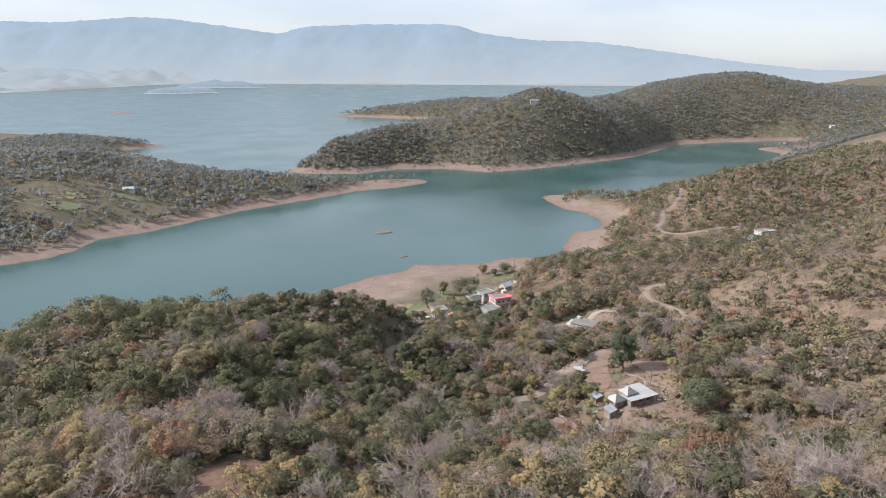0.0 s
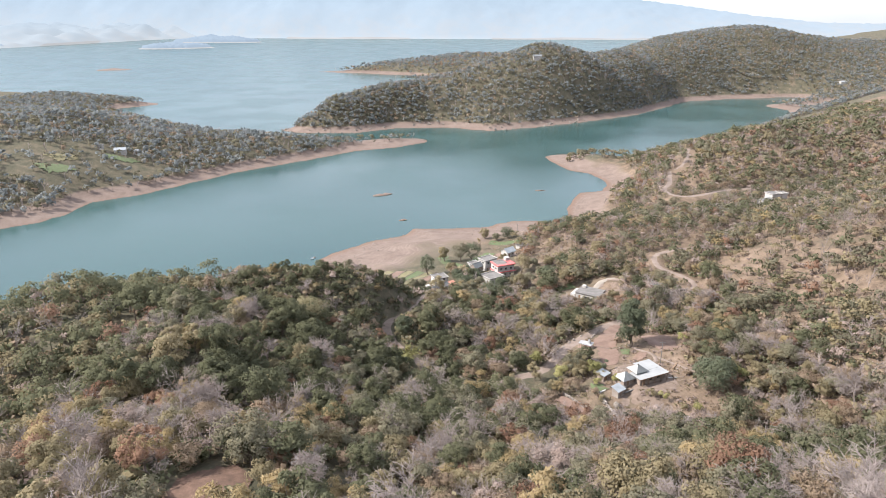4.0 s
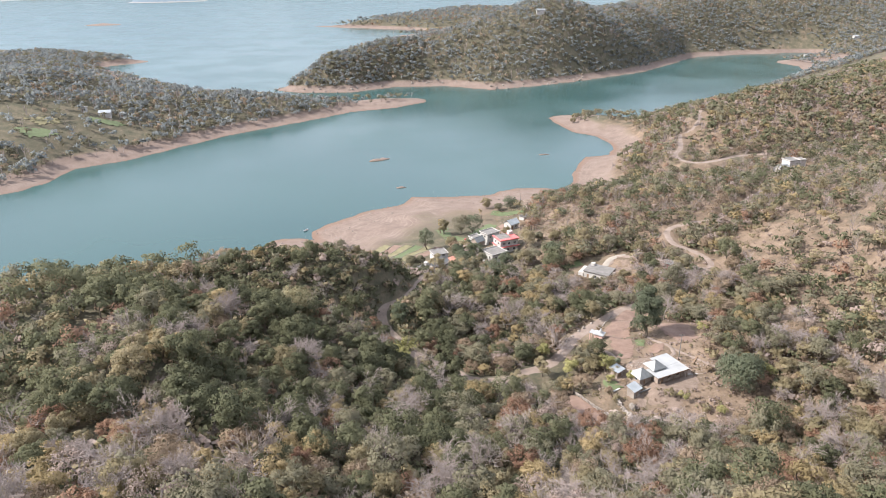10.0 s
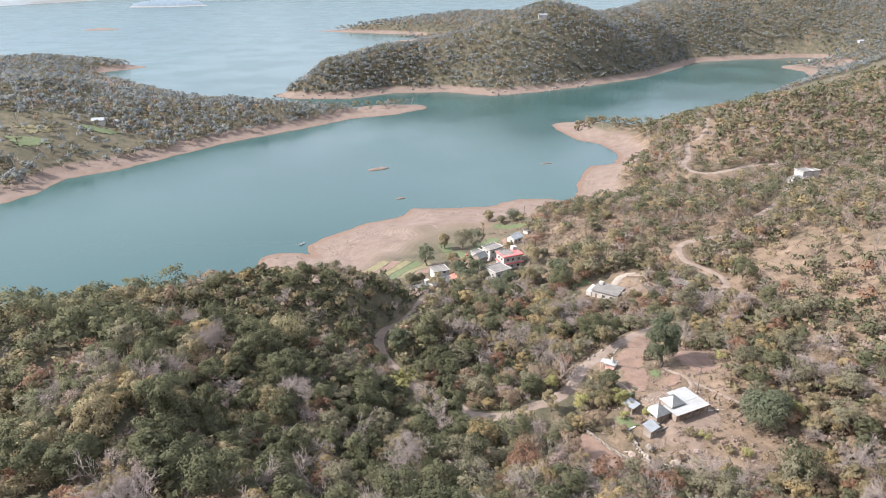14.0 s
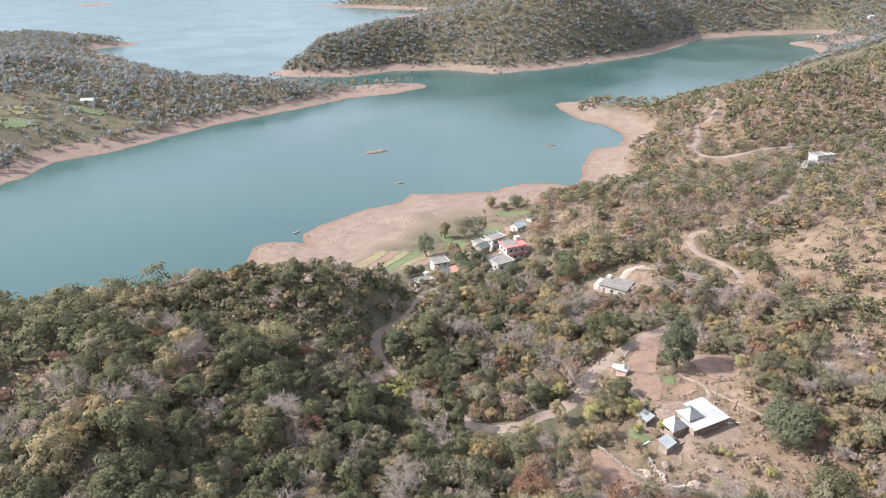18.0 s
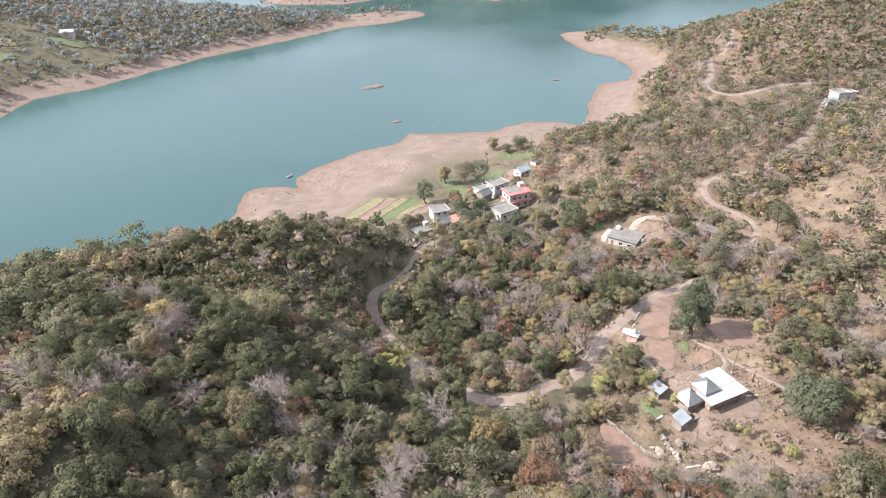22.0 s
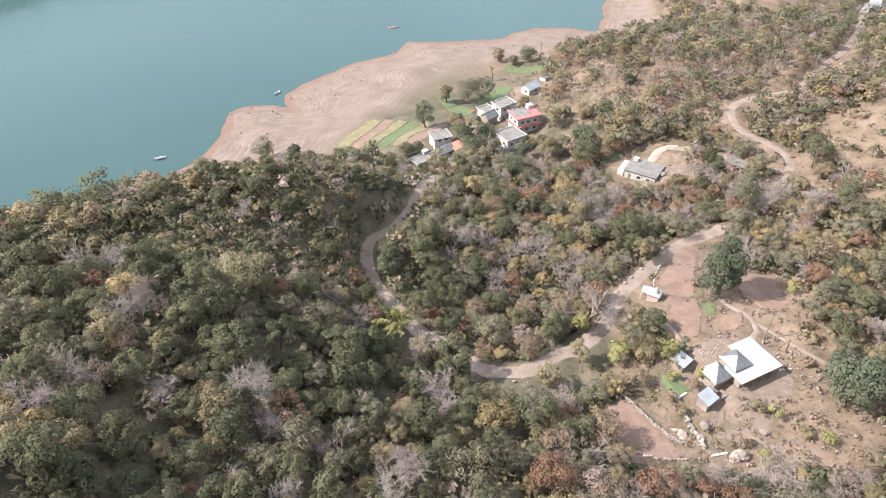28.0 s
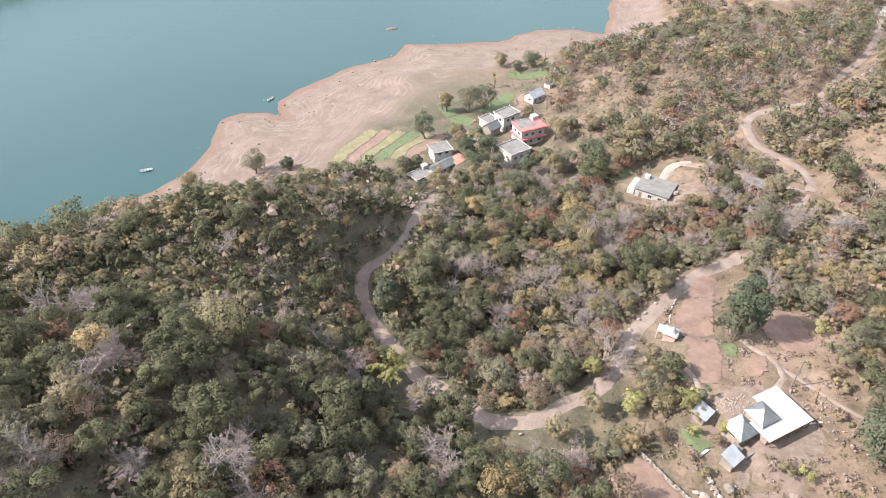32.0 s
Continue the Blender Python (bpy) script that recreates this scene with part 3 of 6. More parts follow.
gx, gy = stretched(-3600, 3600, -130, 170, 2.0, 1.04), stretched(-700, 4950, 60, 460, 2.0, 1.035)
mx, my = np.meshgrid(gx, gy)
ground = tagged(grid_mesh("ground", gx, gy, height(mx.ravel(), my.ravel()).reshape(mx.shape), GROUND), "brown wooded hillsides and pinkish silt lake shore", "ground", kind="structure")
wx, wy = np.array([-4200, -1000, 0, 1000, 4200.0]), np.array([-900, 0, 1000, 2500, 5100.0])
water = tagged(grid_mesh("water", wx, wy, np.zeros((5, 5)), WATER), "calm turquoise reservoir water", "water", kind="structure")

# ---- roads, fields and yards laid on the ground ----
def ribbon(name, line, width, mat, lift, rough=0.25, seed=1):
    rng = np.random.RandomState(seed)
    d = np.gradient(line[:, :2], axis=0)
    d /= np.linalg.norm(d, axis=1)[:, None] + 1e-9
    side = np.stack([-d[:, 1], d[:, 0]], 1)
    cols = np.linspace(-0.5, 0.5, 7)
    v = []
    for p, s in zip(line, side):
        for k, c in enumerate(cols):
            off = c * width + (rng.uniform(-rough, rough) if k in (0, 6) else 0)
            rut = -0.05 if k in (1, 5) else (0.03 if k == 3 else (-0.16 if k in (0, 6) else 0))
            v.append((p[0] + s[0] * off, p[1] + s[1] * off, p[2] + lift + rut))
    f = [(i * 7 + k, i * 7 + k + 1, i * 7 + k + 8, i * 7 + k + 7) for i in range(len(line) - 1) for k in range(6)]
    me = bpy.data.meshes.new(name)
    me.from_pydata([tuple(q) for q in v], [], f)
    me.polygons.foreach_set("use_smooth", [True] * len(f))
    me.materials.append(mat)
    return new(name, me)


for key, (w, line) in ROAD_LINES.items():
    tagged(ribbon("road" if w > 2 else "footpath", line, w, DIRT, 0.0), "pale rutted dirt road along the hillside" if w > 2 else "narrow trodden dirt footpath", "road" if w > 2 else "path", kind="structure")
drive = along([(66.2, 283.6, 0), (68.0, 287, 0), (70.2, 289.6, 0), (73, 290.6, 0), (76.5, 290, 0)], 1.0)
drive[:, 2] = np.convolve(np.pad(height(drive[:, 0], drive[:, 1]), 2, "edge"), np.ones(5) / 5, "valid")
tagged(ribbon("driveway", drive, 2.6, PALE_CONCRETE, 0.22, 0.05), "pale concrete driveway curving up from a house", "driveway", kind="structure")


def within(x, y, poly):
    inside = np.zeros(x.shape, bool)
    for (ax, ay), (bx, by) in zip(poly, poly[1:] + poly[:1]):
        if ay != by:
            inside ^= ((ay > y) != (by > y)) & (x < (bx - ax) * (y - ay) / (by - ay) + ax)
    return inside


def field(name, label, poly, mat, lift=0.10, cell=0.5, level=None, furrow=0.0, turn=0.0):
    """A patch of worked ground that follows the slope, with a ragged edge."""
    xs, ys = [p[0] for p in poly], [p[1] for p in poly]
    px, py = np.arange(min(xs) - 1, max(xs) + 1, cell), np.arange(min(ys) - 1, max(ys) + 1, cell)
    qx, qy = np.meshgrid(px, py)
    z = height(qx.ravel(), qy.ravel()).reshape(qx.shape) + lift
    z += furrow * np.sin((qx * math.cos(turn) + qy * math.sin(turn)) * 5.5)
    cx, cy = qx[:-1, :-1] + cell / 2, qy[:-1, :-1] + cell / 2
    cx, cy = cx + 0.45 * ripple(cx, cy, 1.1, 0.5), cy + 0.45 * ripple(cx, cy, 0.9, 1.5)
    return tagged(grid_mesh(name, px, py, z, mat, within(cx, cy, poly)), label, "field", kind="structure")


field("ploughed_field", "red-brown ploughed field beside the road", [(62, 233), (55.5, 225), (51, 218), (50.5, 210), (50.3, 203), (50.7, 197.6), (54.1, 197.4), (56.6, 204), (57.5, 212), (61, 223), (65, 231)], PLOUGHED, 0.12, 0.4, None, 0.05, 1.2)
field("ploughed_field", "bare ploughed plot under the big tree", [(66, 217.5), (75.6, 216.5), (76, 207.6), (74.5, 202.5), (70, 203), (67, 209)], PLOUGHED, 0.12, 0.4, None, 0.05, 0.4)
field("ploughed_field", "small rounded plot of tilled soil", [(62.6, 204.2), (65, 203.6), (64.4, 200.5), (62, 198), (59.8, 199), (60.6, 202)], PLOUGHED, 0.14, 0.35, None, 0.04, 0.4)
field("ploughed_field", "walled bare field below the house", [(31.5, 180), (35.5, 182), (41.5, 173.6), (43, 168), (33, 166), (29.5, 172)], PLOUGHED, 0.12, 0.4, None, 0.04, 2.0)
field("yard", "trodden earth yard round the white-roofed house", [(46, 190), (52, 194.4), (60, 196), (66, 194), (69, 188), (68, 182), (62, 176), (58, 170), (53, 171), (50, 175), (51, 180), (47, 184)], YARD, 0.08)
field("crop_field", "small bright green vegetable plot", [(57.6, 208.4), (60.5, 208.8), (60, 204.5), (57.6, 205)], CROP, 0.12, 0.3)
field("crop_field", "bright green vegetable bed by the path", [(44.8, 202), (48, 201.5), (47.6, 198.6), (44.6, 199.4)], CROP, 0.12, 0.3)
field("crop_field", "dull green garden bed beside the road", [(40.6, 203.6), (44, 202.8), (43.6, 199.5), (40.2, 200)], PASTURE, 0.12, 0.3)
field("crop_field", "green garden beds behind the shed", [(44, 187.5), (47.5, 186.5), (48, 183), (45.5, 181.5), (43.6, 184)], CROP, 0.12, 0.3)
field("crop_field", "green terrace of young wheat by the village", [(-4, 356.5), (3.2, 361), (2.2, 354), (-2.6, 352.8)], CROP)
field("crop_field", "green terrace of young wheat by the village", [(-3, 351.6), (3.4, 351.6), (4.6, 345.8), (0, 343.4)], CROP)
field("crop_field", "green terrace of young wheat by the village", [(0.6, 342.6), (6.8, 345.5), (11.5, 341), (9.6, 335.2), (3.2, 336.4)], CROP)
field("crop_field", "long green field under the village trees", [(13, 349), (17.4, 357), (24, 367.4), (29, 364), (24, 353), (18, 347)], CROP)
field("crop_field", "green field at the edge of the beach", [(28, 388), (36, 384), (52, 386), (58, 381), (50, 377), (34, 378), (26, 381)], CROP)
field("crop_field", "small green plot between the houses", [(7.6, 327), (14, 328), (14.6, 321), (9, 320)], CROP)
field("ploughed_field", "bare brown plot below the far house", [(28, 361), (32, 364), (36, 352), (30, 347), (26, 350)], PLOUGHED)
field("crop_field", "small green plot among the trees", [(50, 293), (57, 296.5), (60, 292), (53, 288.5)], CROP)
STRIPS = [(PASTURE, "dull green"), (PLOUGHED, "bare brown"), (PASTURE, "yellowish green"), (CROP, "green"), (PASTURE, "dry green"), (PLOUGHED, "bare brown")]
for i, (mat, tone) in enumerate(STRIPS):
    x0 = -39 + i * 5.2
    field("terrace_field", tone + " terraced strip above the beach", [(x0, 322 - i * 0.6), (x0 + 10, 337 - i * 1.4), (x0 + 14, 334.6 - i * 1.5), (x0 + 4.2, 318.6 - i * 0.7), (x0 + 1.5, 311), (x0 - 2, 313)], mat)
field("crop_field", "pale green field on the far shore terraces", [(-283, 566), (-262, 574), (-256, 570), (-262, 562), (-280, 558)], CROP, 0.4, 2.0)
field("crop_field", "green terraces across the bay", [(-318, 540), (-300, 549), (-292, 545), (-304, 534)], PASTURE, 0.4, 2.0)
field("crop_field", "green terraces across the bay", [(-318, 521), (-296, 530), (-286, 526), (-300, 512)], CROP, 0.4, 2.0)
field("crop_field", "green plot by the white farmhouses", [(189, 418), (198, 420), (198, 414), (190, 412)], PASTURE, 0.2, 1.0)

# ---- the range beyond the lake ----
def crest_line(x, stops):
    xs, zs = [s[0] for s in stops], [s[1] for s in stops]
    return np.interp(x, xs, zs)


RIDGE = [(-4200, 330), (-3090, 405), (-2700, 400), (-2140, 438), (-1900, 425), (-1520, 378), (-1170, 330), (-970, 380), (-570, 397), (15, 400), (120, 385), (250, 342), (610, 298), (1045, 288), (1560, 226), (2130, 152), (2650, 105), (4200, 90)]
rx, ry = np.linspace(-4200, 4200, 420), np.concatenate([np.linspace(4480, 4560, 4), np.linspace(4585, 4930, 26)])
bx, by = np.meshgrid(rx, ry)
rise = np.clip((by - 4520) / 410, 0, 1)
spur = ripple(bx, by, 130, 0.3) * 0.5 + ripple(bx, by, 55, 1.1) * 0.3
bz = crest_line(bx, RIDGE) * (rise ** (0.85 + 0.35 * ripple(bx, by * 0, 260, 2.0))) * (1 + 0.09 * spur * np.sin(math.pi * rise)) + 10 * ripple(bx, by, 34, 0.2) * rise * (1 - 0.7 * rise) - 2 + 3 * ripple(bx, by, 16, 0.5) * rise
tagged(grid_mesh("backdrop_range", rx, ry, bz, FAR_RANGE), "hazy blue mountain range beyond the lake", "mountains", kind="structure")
fx, fy = np.linspace(-4200, -700, 240), np.linspace(2900, 4700, 90)
hx, hy = np.meshgrid(fx, fy)
bank = crest_line(hx, [(-4200, 2940), (-1900, 2970), (-1860, 3226), (-1771, 3765), (-1740, 4073), (-1600, 4480), (-700, 4690)])
up = np.clip((hy - bank) / 600, -0.02, 1)
hz = np.clip(up, 0, 1) ** 0.8 * np.clip(46 + 44 * ripple(hx, hy, 120, 0.9) + 16 * ripple(hx, hy, 45, 0.1), 4, 110) + np.where(up > 0, 4, -6)
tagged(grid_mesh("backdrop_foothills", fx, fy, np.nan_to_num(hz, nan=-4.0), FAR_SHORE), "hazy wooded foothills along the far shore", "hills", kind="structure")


def far_islet(x, y, long, deep, high, turn, seed):
    """A wooded islet far out in the haze, on a pale drawn-down beach."""
    a = radians(turn)
    for name, mat, label, grow, top in (("backdrop_islet_beach", FAR_BEACH, "hazy pale silt beach round a far islet", 1.0, 0), ("backdrop_islet", FAR_ISLE, "hazy wooded islet far out in the lake", 0.86, 1)):
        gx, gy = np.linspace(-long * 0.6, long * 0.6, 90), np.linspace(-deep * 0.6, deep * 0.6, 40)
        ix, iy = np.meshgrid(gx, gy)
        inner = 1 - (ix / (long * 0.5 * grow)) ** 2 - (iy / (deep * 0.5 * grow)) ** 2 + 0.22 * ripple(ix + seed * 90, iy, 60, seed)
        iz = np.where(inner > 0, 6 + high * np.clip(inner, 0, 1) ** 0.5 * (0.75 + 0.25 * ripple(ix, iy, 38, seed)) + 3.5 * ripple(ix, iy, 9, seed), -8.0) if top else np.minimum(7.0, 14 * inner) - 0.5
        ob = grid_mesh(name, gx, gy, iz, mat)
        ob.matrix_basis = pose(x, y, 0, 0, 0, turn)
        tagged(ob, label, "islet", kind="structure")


far_islet(-1165, 3060, 330, 150, 24, 40, 1.0)
far_islet(-1225, 3790, 500, 190, 34, 8, 2.0)
far_islet(-2080, 3010, 420, 160, 22, 4, 3.0)


def far_beach(line):
    v = [p for x, y in line for p in ((x, y - 30, -1.0), (x, y + 20, 9.0 + 3 * math.sin(x * 0.01)))]
    me = bpy.data.meshes.new("backdrop_beach")
    me.from_pydata(v, [], [(2 * i, 2 * i + 2, 2 * i + 3, 2 * i + 1) for i in range(len(line) - 1)])
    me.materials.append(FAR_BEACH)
    tagged(new("backdrop_beach", me), "thin hazy pale beach along the far shore", "beach", kind="structure")


far_beach([(-1000 + i * 20, 4475 + 12 * math.sin(i * 0.7)) for i in range(40)])
far_beach([(300 + i * 30, 4470 + 10 * math.sin(i * 0.9)) for i in range(34)])
far_beach([(-2500 + i * 20, 2950 + 10 * math.sin(i)) for i in range(16)])
far_beach([(-1858 + i * 3, 3240 + i * 17.5) for i in range(24)])

# ---- plants ----
def part(name, me, mat, parent=None, label=""):
    if isinstance(me, bmesh.types.BMesh):
        bm, me = me, bpy.data.meshes.new(name)
        bm.to_mesh(me)
        bm.free()
    if mat and not me.materials:
        me.materials.append(mat)
    ob = new(name, me)
    ob.parent = parent
    return tagged(ob, label) if label else ob


def quick_mesh(name, verts, faces, mats, slots=None, facing=None):
    """A mesh from arrays of corners and of triangles; foliage also takes the way each corner faces."""
    me = bpy.data.meshes.new(name)
    verts, faces = np.asarray(verts, np.float32), np.asarray(faces, np.int32)
    k = faces.shape[1]
    me.vertices.add(len(verts))
    me.vertices.foreach_set("co", verts.ravel())
    me.loops.add(len(faces) * k)
    me.loops.foreach_set("vertex_index", faces.ravel())
    me.polygons.add(len(faces))
    me.polygons.foreach_set("loop_start", np.arange(len(faces), dtype=np.int32) * k)
    for m in mats:
        me.materials.append(m)
    if slots is not None:
        me.polygons.foreach_set("material_index", np.asarray(slots, np.int32))
    me.update(calc_edges=True)
    if facing is not None:
        me.polygons.foreach_set("use_smooth", np.ones(len(faces), bool))
        me.normals_split_custom_set_from_vertices(np.asarray(facing, np.float32))
    return me


def leaves(rng, centres, normals, size):
    """One bent sprig for each centre: a kite of two triangles, facing roughly along its normal."""
    k = len(centres)
    n = normals + rng.normal(0, 0.5, (k, 3))
    n /= np.linalg.norm(n, axis=1)[:, None] + 1e-9
    a = np.cross(n, rng.normal(0, 1, (k, 3)))
    a /= np.linalg.norm(a, axis=1)[:, None] + 1e-9
    b = np.cross(n, a)
    s = size * rng.uniform(0.6, 1.4, (k, 1))
    v = np.stack([centres - a * s * 0.6, centres + b * s * 0.42 - n * s * 0.12, centres + a * s * 0.6, centres - b * s * 0.42 - n * s * 0.12], 1).reshape(-1, 3)
    i = np.arange(k)[:, None] * 4
    soft = normals + 0.35 * n + rng.normal(0, 0.12, (k, 3))
    soft /= np.linalg.norm(soft, axis=1)[:, None] + 1e-9
    return v, np.concatenate([i + [[0, 2, 1]], i + [[0, 3, 2]]]), np.repeat(soft, 4, 0)


def crown(seed, wide, tall, base, lobes, count, size, ragged=0.25, flat=0.75, full=1.0, soft=0.45):
    """A crown of many sprigs over uneven lobes, with gaps between them."""
    rng = np.random.RandomState(seed)
    ang = rng.uniform(0, 2 * math.pi, lobes)
    rad = wide * 0.5 * 0.74 * np.sqrt(rng.uniform(0.02, 1, lobes))
    cz = base + (tall - base) * (0.18 + 0.72 * rng.uniform(0, 1, lobes) ** 0.6 * np.sqrt(np.maximum(0.05, 1 - (rad / (wide * 0.5)) ** 2)))
    c = np.stack([rad * np.cos(ang), rad * np.sin(ang), cz], 1)
    r = wide * 0.5 * rng.uniform(0.2, 0.42, lobes) * (14 / max(lobes, 6)) ** 0.25 * full
    pick = rng.choice(lobes, count, p=r ** 2 / (r ** 2).sum())
    d = rng.normal(0, 1, (count, 3))
    d[:, 2] = np.where(d[:, 2] < -0.5, -d[:, 2] * 0.6, d[:, 2])
    d /= np.linalg.norm(d, axis=1)[:, None]
    p = c[pick] + d * r[pick][:, None] * (1 - ragged * rng.uniform(0, 1, (count, 1)) ** 1.5) * [1, 1, flat]
    out = p - np.array([0, 0, base + 0.35 * (tall - base)])
    out /= np.linalg.norm(out, axis=1)[:, None] + 1e-9
    return leaves(rng, p, (1 - soft) * d + soft * out, size)


def limb(verts, faces, a, b, ra, rb, sides=4):
    a, b = np.asarray(a, float), np.asarray(b, float)
    t = (b - a) / (np.linalg.norm(b - a) + 1e-9)
    u = np.cross(t, [0.3, 0.9, 0.2])
    u /= np.linalg.norm(u) + 1e-9
    w = np.cross(t, u)
    k = len(verts)
    for c, r in ((a, ra), (b, rb)):
        for s in range(sides):
            q = 2 * math.pi * s / sides
            verts.append(c + r * (math.cos(q) * u + math.sin(q) * w))
    for s in range(sides):
        n = (s + 1) % sides
        faces.append((k + s, k + n, k + sides + n))
        faces.append((k + s, k + sides + n, k + sides + s))


def trunk_mesh(name, seed, tall, base, wide, mat):
    rng = np.random.RandomState(seed)
    v, f = [], []
    r = 0.028 * tall
    p = np.array([0, 0, -0.5])
    top = np.array([rng.normal(0, 0.05 * tall), rng.normal(0, 0.05 * tall), base + 0.15 * tall])
    mid = (p + top) / 2 + rng.normal(0, 0.02 * tall, 3)
    limb(v, f, p, mid, r * 1.3, r, 6)
    limb(v, f, mid, top, r, r * 0.75, 6)
    for i in range(6):
        q = 2 * math.pi * i / 6 + rng.uniform(-0.4, 0.4)
        e = top + [math.cos(q) * wide * 0.3, math.sin(q) * wide * 0.3, tall * rng.uniform(0.18, 0.42)]
        m = (top * 0.55 + e * 0.45) + rng.normal(0, 0.04 * tall, 3)
        limb(v, f, top, m, r * 0.6, r * 0.35)
        limb(v, f, m, e, r * 0.35, r * 0.1)
    return quick_mesh(name, v, f, [mat])


def bare_mesh(name, seed, tall, wide, mat, depth=4, thin=0.025, fork=3):
    """A leafless tree: limbs that fork again and again into a fine spray."""
    rng = np.random.RandomState(seed)
    v, f = [], []

    def grow(p, d, length, r, level):
        bend = d + rng.normal(0, 0.18, 3)
        bend /= np.linalg.norm(bend)
        m = p + d * length * 0.5
        e = m + bend * length * 0.5
        if level < 2:
            limb(v, f, p, m, r, r * 0.8, 4)
            limb(v, f, m, e, r * 0.8, r * 0.6, 4)
        else:
            limb(v, f, p, e, r, r * 0.55, 3)
        if level == depth:
            return
        for i in range(fork if level else fork + 1):
            nd = bend + rng.normal(0, 0.62, 3) * [1, 1, 0.6] + [0, 0, 0.08]
            nd /= np.linalg.norm(nd)
            at = e if i else m
            grow(at, nd, length * rng.uniform(0.62, 0.92), max(r * 0.58, thin), level + 1)

    grow(np.array([0, 0, -0.4]), np.array([rng.normal(0, 0.1), rng.normal(0, 0.1), 1.0]), tall * 0.32, 0.019 * tall, 0)
    v = np.array(v)
    span = max(np.abs(v[:, :2]).max(), 1e-3)
    v[:, :2] *= (wide * 0.5 / span) ** 0.7
    v[:, 2] *= tall / v[:, 2].max()
    return v, np.array(f)


# kind: label, leaf material, crown width, height, crown base, lobes, sprigs, sprig size, raggedness
KINDS = {
    "broadleaf_tree": ("dark green broadleaf tree with a dense rounded crown", LEAF_DARK, 6.6, 7.4, 1.2, 34, 1700, 0.31, 0.35),
    "scrub_tree": ("olive green hillside tree with an open uneven crown", LEAF_OLIVE, 6.0, 6.0, 0.9, 30, 1400, 0.30, 0.50),
    "dusty_tree": ("dusty grey-green tree with a loose crown", LEAF_DUSTY, 6.4, 6.6, 1.0, 32, 1400, 0.30, 0.50),
    "thorn_tree": ("low brown-green thorn tree with spreading branches", LEAF_THORN, 6.2, 5.0, 0.8, 30, 1250, 0.28, 0.55),
    "yellowing_tree": ("yellow-green tree with thinning autumn leaves", LEAF_YELLOW, 5.4, 6.0, 1.0, 26, 1100, 0.28, 0.55),
    "russet_tree": ("russet brown tree with dry withered leaves", LEAF_RUST, 5.4, 5.6, 0.9, 26, 1050, 0.27, 0.55),
    "withered_tree": ("pale tan half-leafless tree with fine twigs", LEAF_TAN, 5.8, 6.0, 1.1, 28, 760, 0.22, 0.75),
}
SHARES = {"broadleaf_tree": 0.20, "scrub_tree": 0.19, "dusty_tree": 0.14, "thorn_tree": 0.13, "yellowing_tree": 0.045, "russet_tree": 0.085, "withered_tree": 0.075, "bare_tree": 0.18}
PROTOTYPES = {}
for number, (kind, (label, leaf, wide, tall, base, lobes, count, size, ragged)) in enumerate(KINDS.items()):
    PROTOTYPES[kind] = []
    for variant in range(5):
        seed = 100 * number + variant
        w = wide * (0.85 + 0.08 * variant)
        v, f, facing = crown(seed, w, tall, base, lobes, int(count * 1.5), size * 0.8, ragged)
        PROTOTYPES[kind].append((quick_mesh("crown", v, f, [leaf], None, facing), trunk_mesh("trunk", seed, tall, base, w, BARE_WOOD if kind == "withered_tree" else BARK)))
PROTOTYPES["bare_tree"] = []
for variant in range(6):
    v, f = bare_mesh("bare", 700 + variant, 7.4, 9.6, BARE_WOOD, 5 + variant % 2, 0.03, 3)
    cut = 16
    rest = f[cut:]
    used, back = np.unique(rest, return_inverse=True)
    stem, stem_back = np.unique(f[:cut], return_inverse=True)
    PROTOTYPES["bare_tree"].append((quick_mesh("crown", v[used], back.reshape(-1, 3), [BARE_WOOD]), quick_mesh("trunk", v[stem], stem_back.reshape(-1, 3), [BARE_WOOD])))


def scatter(seed, x0, x1, y0, y1, step, gap):
    """Uneven places for plants, one to each cell at most, off the roads and yards."""
    rng = np.random.RandomState(seed)
    xs, ys = np.meshgrid(np.arange(x0, x1, step), np.arange(y0, y1, step))
    x = xs.ravel() + rng.uniform(-0.48, 0.48, xs.size) * step
    y = ys.ravel() + rng.uniform(-0.48, 0.48, xs.size) * step
    shore = inland(x, y)
    ok = shore > 3
    x, y, shore = x[ok], y[ok], shore[ok]
    ok = free_of_works(x, y, gap)
    x, y, shore = x[ok], y[ok], shore[ok]
    z = height(x, y)
    ok = rng.uniform(0, 1, x.size) < cover(x, y, z, shore)
    return x[ok], y[ok], z[ok], rng


